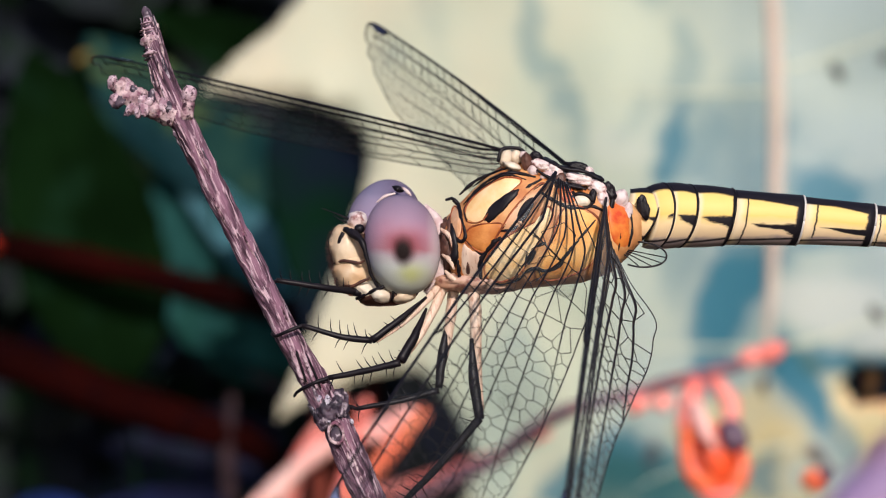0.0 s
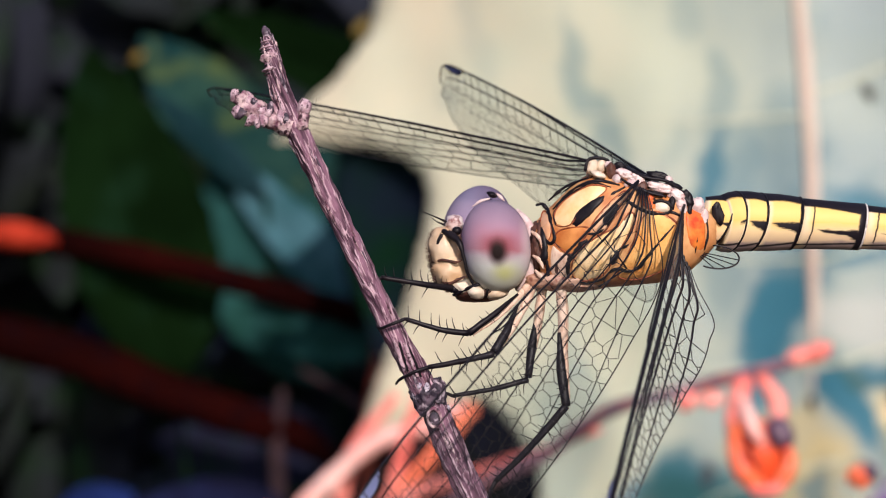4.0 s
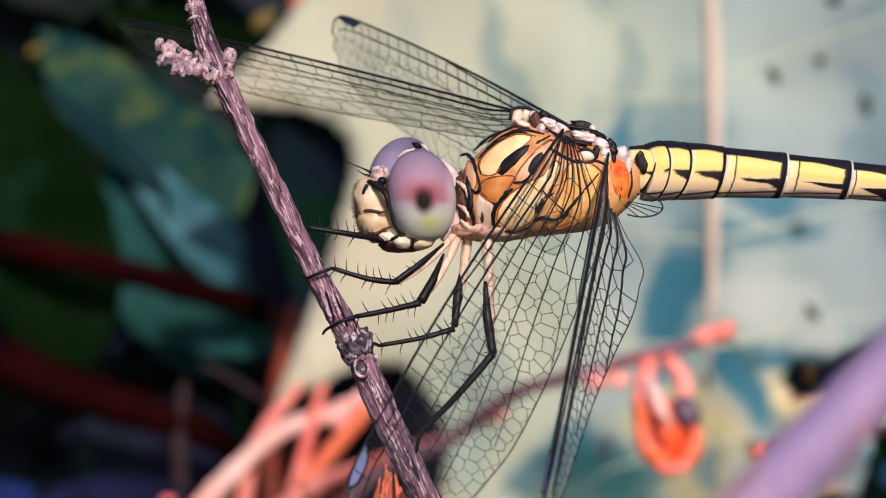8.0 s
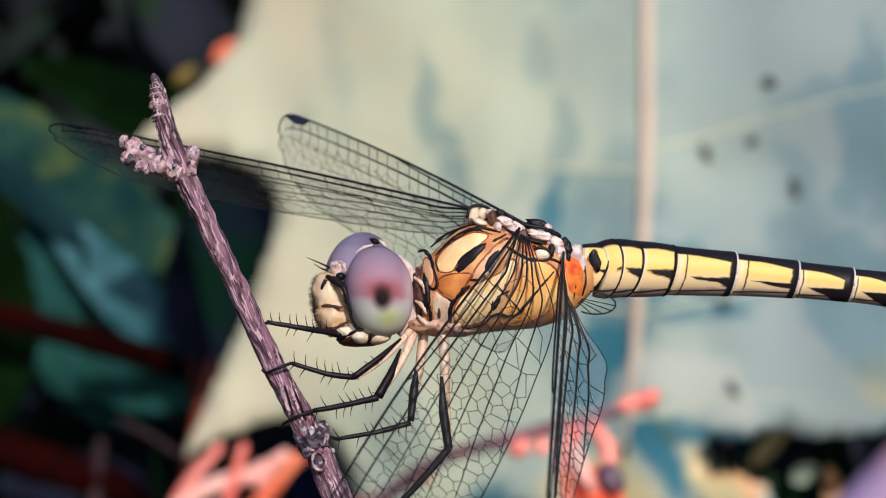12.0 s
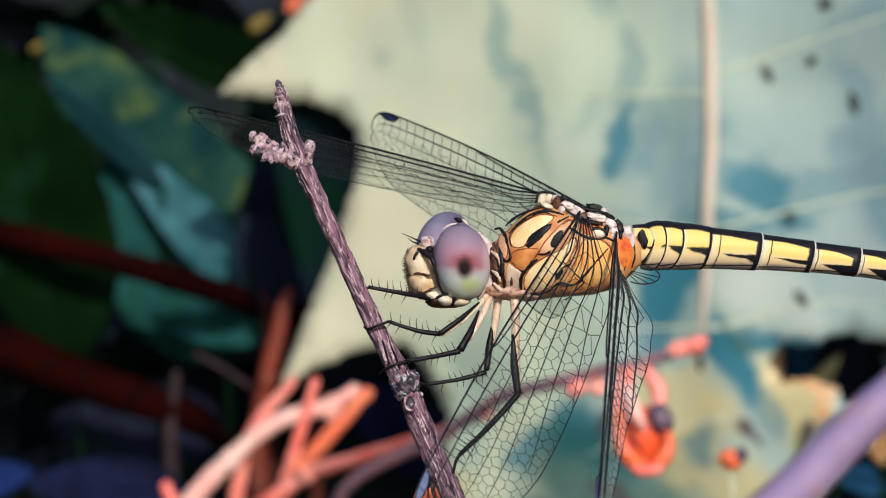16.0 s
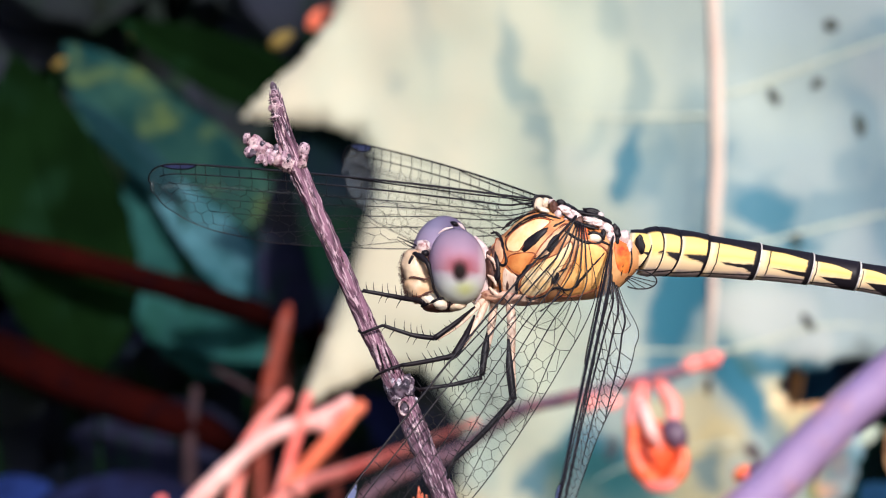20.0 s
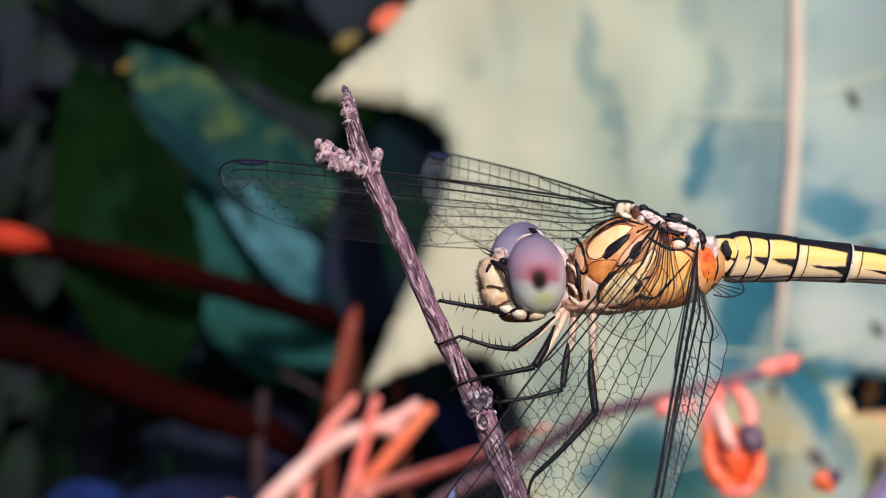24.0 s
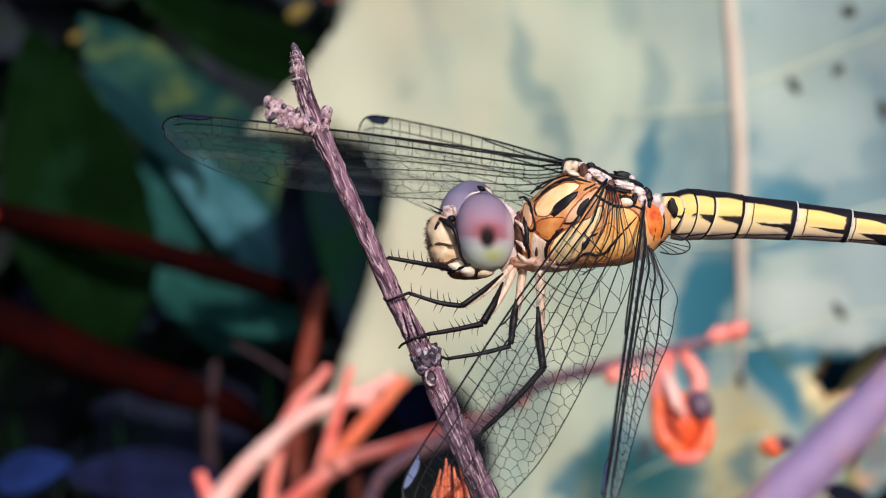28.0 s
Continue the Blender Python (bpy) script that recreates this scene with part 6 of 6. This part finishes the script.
    while x0 < length:
        f = x0 / length
        dx, dy = (1.05 - 0.45 * f) * sparse, (0.90 - 0.36 * f) * sparse
        for j in range(int(9 / dy)):
            x = x0 + (0.5 * dx if j % 2 else 0) + rnd.uniform(-0.27, 0.27) * dx
            y = lead(x) - 1.15 - j * dy + rnd.uniform(-0.27, 0.27) * dy
            if y > trail(x) - 0.5 and x < length and (f > 0.3 or rnd.random() < 0.42):
                pts.append(Vector((x, y)))
        x0 += dx
    verts, edges, faces, *_ = mathutils_cells(pts)
    cen = []
    for f in faces:
        a, b, c = (verts[i] for i in f[:3])
        d = 2 * (a.x * (b.y - c.y) + b.x * (c.y - a.y) + c.x * (a.y - b.y))
        if abs(d) < 1e-6:
            cen.append(None)
            continue
        ux = ((a.length_squared) * (b.y - c.y) + b.length_squared * (c.y - a.y) + c.length_squared * (a.y - b.y)) / d
        uy = ((a.length_squared) * (c.x - b.x) + b.length_squared * (a.x - c.x) + c.length_squared * (b.x - a.x)) / d
        cen.append((ux, uy))
    by = {}
    for k, f in enumerate(faces):
        for i in range(3):
            by.setdefault(tuple(sorted((f[i], f[(i + 1) % 3]))), []).append(k)
    bm = bmesh.new()

    def inside(p):
        return p and 0.5 < p[0] < length and trail(min(length, max(0, p[0]))) < p[1] < lead(min(length, max(0, p[0]))) - 0.85

    for pair in by.values():
        if len(pair) == 2:
            a, b = cen[pair[0]], cen[pair[1]]
            if not a or not b or not 0.02 < math.hypot(a[0] - b[0], a[1] - b[1]) < 2.5:
                continue
            if inside(b) and not inside(a):
                a, b = b, a
            if inside(a):
                if not inside(b):
                    lo, hi = 0.0, 1.0
                    for _ in range(7):
                        h = (lo + hi) / 2
                        lo, hi = (h, hi) if inside((a[0] + (b[0] - a[0]) * h, a[1] + (b[1] - a[1]) * h)) else (lo, h)
                    b = (a[0] + (b[0] - a[0]) * lo, a[1] + (b[1] - a[1]) * lo)
                tube(bm, [vec(*a), vec(*b)], (0.021 - 0.007 * a[0] / length) * bold ** 0.6, 4)
    part("cell_net", bm, VEIN, wing, "net of fine dark veins")
    # the coloured cell near the tip, lying between the leading vein and a black rim
    x0, x1 = length * 0.872, length * 0.962
    xs = np.linspace(x0, x1, 12)

    def depth(x):
        return 0.52 * (1 - abs(2 * (x - x0) / (x1 - x0) - 1) ** 3)

    bm = bmesh.new()
    lay = [[[bm.verts.new((vec(x, lead(x) - 0.05 - depth(x) * j / 4) + Vector((0, 0, h))) * MM) for j in range(5)] for x in xs] for h in (-0.03, 0.03)]
    for rows in lay:
        for a, b in zip(rows, rows[1:]):
            for j in range(4):
                bm.faces.new((a[j], a[j + 1], b[j + 1], b[j]))
    for a, b, c, d in zip(lay[0], lay[0][1:], lay[1], lay[1][1:]):
        for j in (0, 4):
            bm.faces.new((a[j], b[j], d[j], c[j]))
    part("wing_spot", bm, STIGMA, wing, "blue grey cell outlined in black")
    vein("spot_rim", [(x, lead(x) - 0.06 - depth(x)) for x in np.linspace(x0 - 0.02, x1 + 0.02, 14)], 0.06)
    vein("spot_rim", [(x, lead(x) + 0.01) for x in np.linspace(x0 - 0.4, min(x1 + 0.4, length * 0.985), 12)], [0.05, 0.075, 0.05])
    return wing


def wing_flap():
    """The little clear lobe at the hindwing's base, showing under the abdomen."""
    c, ax, az = Vector((11.54, 2.6, -0.47)), Vector((1.25, 0.2, -0.05)), Vector((0.1, 0, -0.62))
    flap = new("wing_flap")
    flap.parent = FLY
    tagged(flap, "small clear lobe at the wing base")
    bm = bmesh.new()
    rim = [bm.verts.new((c + ax * math.cos(a) + az * math.sin(a)) * MM) for a in np.linspace(0, 2 * math.pi, 28, endpoint=False)]
    bm.faces.new(rim)
    part("membrane", bm, MEMBRANE, flap)
    part("rim_vein", tube(bmesh.new(), [c + ax * math.cos(a) + az * math.sin(a) for a in np.linspace(-1.6, 2.2, 24)], 0.045, 6), VEIN, flap)
    for a in (0.2, 0.7, 1.2, 1.7):
        part("fan_vein", tube(bmesh.new(), [c - ax * 0.9 - az * 0.5, c + ax * math.cos(a) + az * math.sin(a)], 0.03, 5), VEIN, flap)


wing_flap()


def mathutils_cells(pts):
    from mathutils import geometry
    return geometry.delaunay_2d_cdt(pts, [], [], 0, 1e-7)


WINGS = {
    "A": ("forewing", (6.0, 4.9, 4.55), True, 28.0, "clear forewing reaching ahead past the twig", 1, 0.0, 0.0, 0.9, None, 1.45),
    "B": ("hindwing", (8.4, 5.2, 3.7), False, 26.0, "clear hindwing raised behind the head", 2, 0.0, 0.0, 0.95, None, 1.35),
    "C": ("forewing", (7.5, 1.1, 3.6), True, 26.5, "clear forewing lowered beside the legs", 3, 0.0, 0.0, 1.1),
    "D": ("hindwing", (9.9, 1.5, 2.3), False, 25.5, "clear hindwing hanging nearly edge on", 4, 6.0, 0.0, 1.8, (0.9, 5.4, 5.6, 5.3, 4.7, 4.2, 3.7, 3.3, 3.0, 2.8, 2.6))}
MADE = {k: make_wing(*v) for k, v in WINGS.items()}

cam.data.dof.use_dof = True
cam.data.dof.focus_object = bpy.data.objects["neck"]
cam.data.dof.aperture_fstop = 64.0

# ------------------------------------------------------------------ what moves
TIPS = {
    "A": [(0, -25.5, 9.4, 6.6), (1, -25.4, 9.6, 6.7), (2, -25.6, 8.7, 7.2), (3, -25.5, 10.2, 5.4), (6, -25.4, 10.0, 6.3), (7, -25.5, 9.0, 7.0), (8, -25.7, 8.6, 6.9), (9, -25.4, 9.5, 7.0),
          (10, -25.1, 10.3, 6.9), (11, -25.8, 8.7, 6.5), (12, -26.6, 6.3, 5.8), (15, -26.7, 6.1, 5.8), (16, -26.4, 6.9, 6.4), (17, -26.7, 6.4, 5.5), (18, -26.2, 7.7, 6.1), (19, -27.6, 4.5, 1.9),
          (20, -27.8, 2.4, 2.3), (21, -27.8, 2.6, 2.4), (22, -27.7, 2.7, 3.0), (25, -27.7, 2.2, 3.2), (26, -27.9, -1.5, 1.1), (27, -27.75, 1.5, 3.5), (28, -27.8, 1.0, 3.2)],
    "B": [(0, -13.4, 19.8, 10.1), (1, -14.1, 19.5, 9.8), (2, -14.7, 19.2, 9.5), (3, -14.3, 20.1, 8.2), (6, -14.9, 19.3, 9.1), (7, -15.3, 19.1, 8.8), (8, -15.9, 18.6, 8.8), (9, -14.4, 19.4, 9.7),
          (10, -15.3, 19.3, 8.4), (11, -16.1, 18.8, 8.1), (12, -16.2, 18.6, 8.2), (15, -15.9, 19.1, 7.8), (16, -16.3, 18.8, 7.6), (17, -16.4, 18.8, 7.2), (18, -16.2, 19.0, 7.3), (19, -17.9, 18.1, 5.4),
          (20, -18.4, 17.5, 5.4), (21, -18.3, 17.8, 4.9), (22, -17.6, 18.4, 5.4), (25, -18.6, 17.4, 5.4), (26, -17.3, 18.0, 7.3), (27, -18.1, 17.7, 5.9), (28, -18.9, 17.2, 4.8)],
    "C": [(0, -9.7, -19.5, -15.1), (1, -9.7, -19.8, -14.7), (2, -11.6, -18.3, -15.3), (3, -13.9, -16.2, -15.6), (6, -11.9, -17.4, -16.0), (7, -11.0, -17.6, -16.5), (8, -10.7, -16.8, -17.5), (9, -13.8, -14.7, -17.2),
          (10, -13.1, -16.8, -15.8), (11, -11.1, -17.9, -16.1), (12, -11.2, -17.8, -16.1), (15, -10.1, -18.6, -15.9), (16, -10.3, -17.4, -17.2), (17, -10.8, -16.1, -18.0), (18, -12.4, -14.3, -18.6), (19, -15.2, -10.5, -19.0),
          (20, -14.9, -11.3, -18.8), (21, -13.4, -14.2, -17.9), (22, -14.5, -12.6, -18.2), (25, -12.3, -16.7, -16.5), (26, -11.8, -17.4, -16.1), (27, -11.6, -17.1, -16.6), (28, -12.2, -14.8, -18.2)],
    "D": [(0, -1.7, -21.5, -13.6), (1, -0.8, -21.6, -13.5), (2, -3.1, -21.1, -14.0), (3, -3.7, -20.8, -14.3), (6, -3.3, -20.9, -14.3), (7, -2.7, -20.5, -14.9), (8, -3.5, -19.4, -16.2), (9, -5.8, -19.6, -15.2),
          (10, -4.7, -20.5, -14.5), (11, -2.3, -20.5, -15.0), (12, -1.9, -20.6, -14.9), (15, -1.6, -20.6, -14.9), (16, -1.7, -20.0, -15.7), (17, -1.7, -18.8, -17.1), (18, -2.6, -18.8, -17.1), (19, -4.2, -18.5, -17.0),
          (20, -3.6, -19.4, -16.2), (21, -3.6, -19.4, -16.1), (22, -3.8, -19.6, -15.8), (25, -2.3, -20.5, -15.0), (26, -1.5, -20.7, -14.8), (27, -1.8, -20.6, -14.9), (28, -2.7, -19.3, -16.5)]}
# how flat each wing lies to the view plane over time
FACING = {"A": [(0, 0.30), (12, 0.36), (18, 0.36), (19, 0.75), (25, 0.66), (26, 0.25), (27, 0.6), (28, 0.6)], "B": [(0, 0.62), (12, 0.8), (19, 0.92), (28, 0.92)], "C": [(0, 0.98), (28, 0.98)], "D": [(0, 0.06), (28, 0.06)]}
LEAF_ROWS = [(0, 40.7, -2.4, 9.4, -1.7), (1, 43.2, -4.4, 12.1, -3.8), (2, 40.2, 5.1, 17.6, -1.5), (3, 40.4, -1.4, 15.0, -3.8), (6, 32.4, -7.9, 17.9, -5.3), (7, 41.0, 0.0, 15.5, -3.8), (8, 39.6, -4.4, 21.3, -2.0),
             (9, 40.3, -2.4, 17.5, -1.1), (10, 44.0, -0.1, 18.2, -2.4), (11, 44.6, -1.8, 20.4, -0.6), (12, 41.9, -6.6, 19.9, 0.5), (12.5, 41.9, -5.4, 19.9, 0.4), (15, 45.4, 1.0, 22.6, -1.7), (16, 44.0, 0.3, 20.4, -2.8), (17, 46.6, 0.6, 27.2, 0.1),
             (18, 43.7, 0.3, 24.4, -1.2), (19, 41.5, -0.7, 23.9, -3.0), (20, 41.1, -1.1, 22.9, -3.1), (21, 39.2, -0.9, 23.3, -3.6), (22, 43.2, 0.7, 25.1, -1.4), (25, 39.6, -2.4, 21.2, -0.0), (26, 33.8, 9.2, 16.6, -0.4),
             (27, 33.9, 3.4, 23.0, -2.3), (28, 40.8, -6.0, 20.9, -5.6)]
# sideways sway of the pink stems' tops in the wind, mm
SWAY = [(0, 0), (18, 0), (19, -2.0), (20, -4.5), (21, -0.5), (22, -4.0), (25, -5.3), (26, -6.5), (27, -6.3), (28, -0.5)]
TAIL = [(0, 0), (18.5, 0), (19, 2.6), (20, 2.0), (21, 1.8), (22, 1.2), (25, 0), (28, 0)]


def wing_pose(key, t, tip):
    root = WINGS[key][1]
    tip = (tip[0], tip[1], tip[2] + {"A": 0.25, "B": 0.5}.get(key, 0.0))
    s = Vector(tip).normalized()
    flat = Vector((s.z, 0, -s.x)).normalized()
    if key in "AB" and flat.z > 0 or key in "CD" and flat.x < 0:
        flat = -flat
    deep = s.cross(flat).normalized()
    if deep.y < 0:
        deep = -deep
    k = float(np.interp(t, [r[0] for r in FACING[key]], [r[1] for r in FACING[key]]))
    y = -(flat * k + deep * math.sqrt(1 - k * k)).normalized()
    z = s.cross(y)
    m = Matrix((s, y, z)).transposed().to_4x4()
    m.translation = Vector(root) * MM
    return m


def motions():
    for key, wing in MADE.items():
        walk(wing, [(r[0], wing_pose(key, r[0], r[1:])) for r in TIPS[key]])
    walk(LEAF, [(t, pose(x * MM, LEAF_AT[1] * MM, (LEAF_AT[2] + dz + LIFT) * MM, 0, roll, -yaw)) for t, x, dz, yaw, roll in LEAF_ROWS])
    for thing, foot in WAVING:
        f = at(foot)
        walk(thing, [(t, Matrix.Translation(f) @ Matrix.Rotation(math.atan2(d, 250), 4, "Y") @ Matrix.Translation(-f) @ Matrix.Translation(REST[thing.name])) for t, d in SWAY])
    walk(ABD, [(t, pose(*(ABD_AT * MM), 0, a, 0)) for t, a in TAIL])


motions()
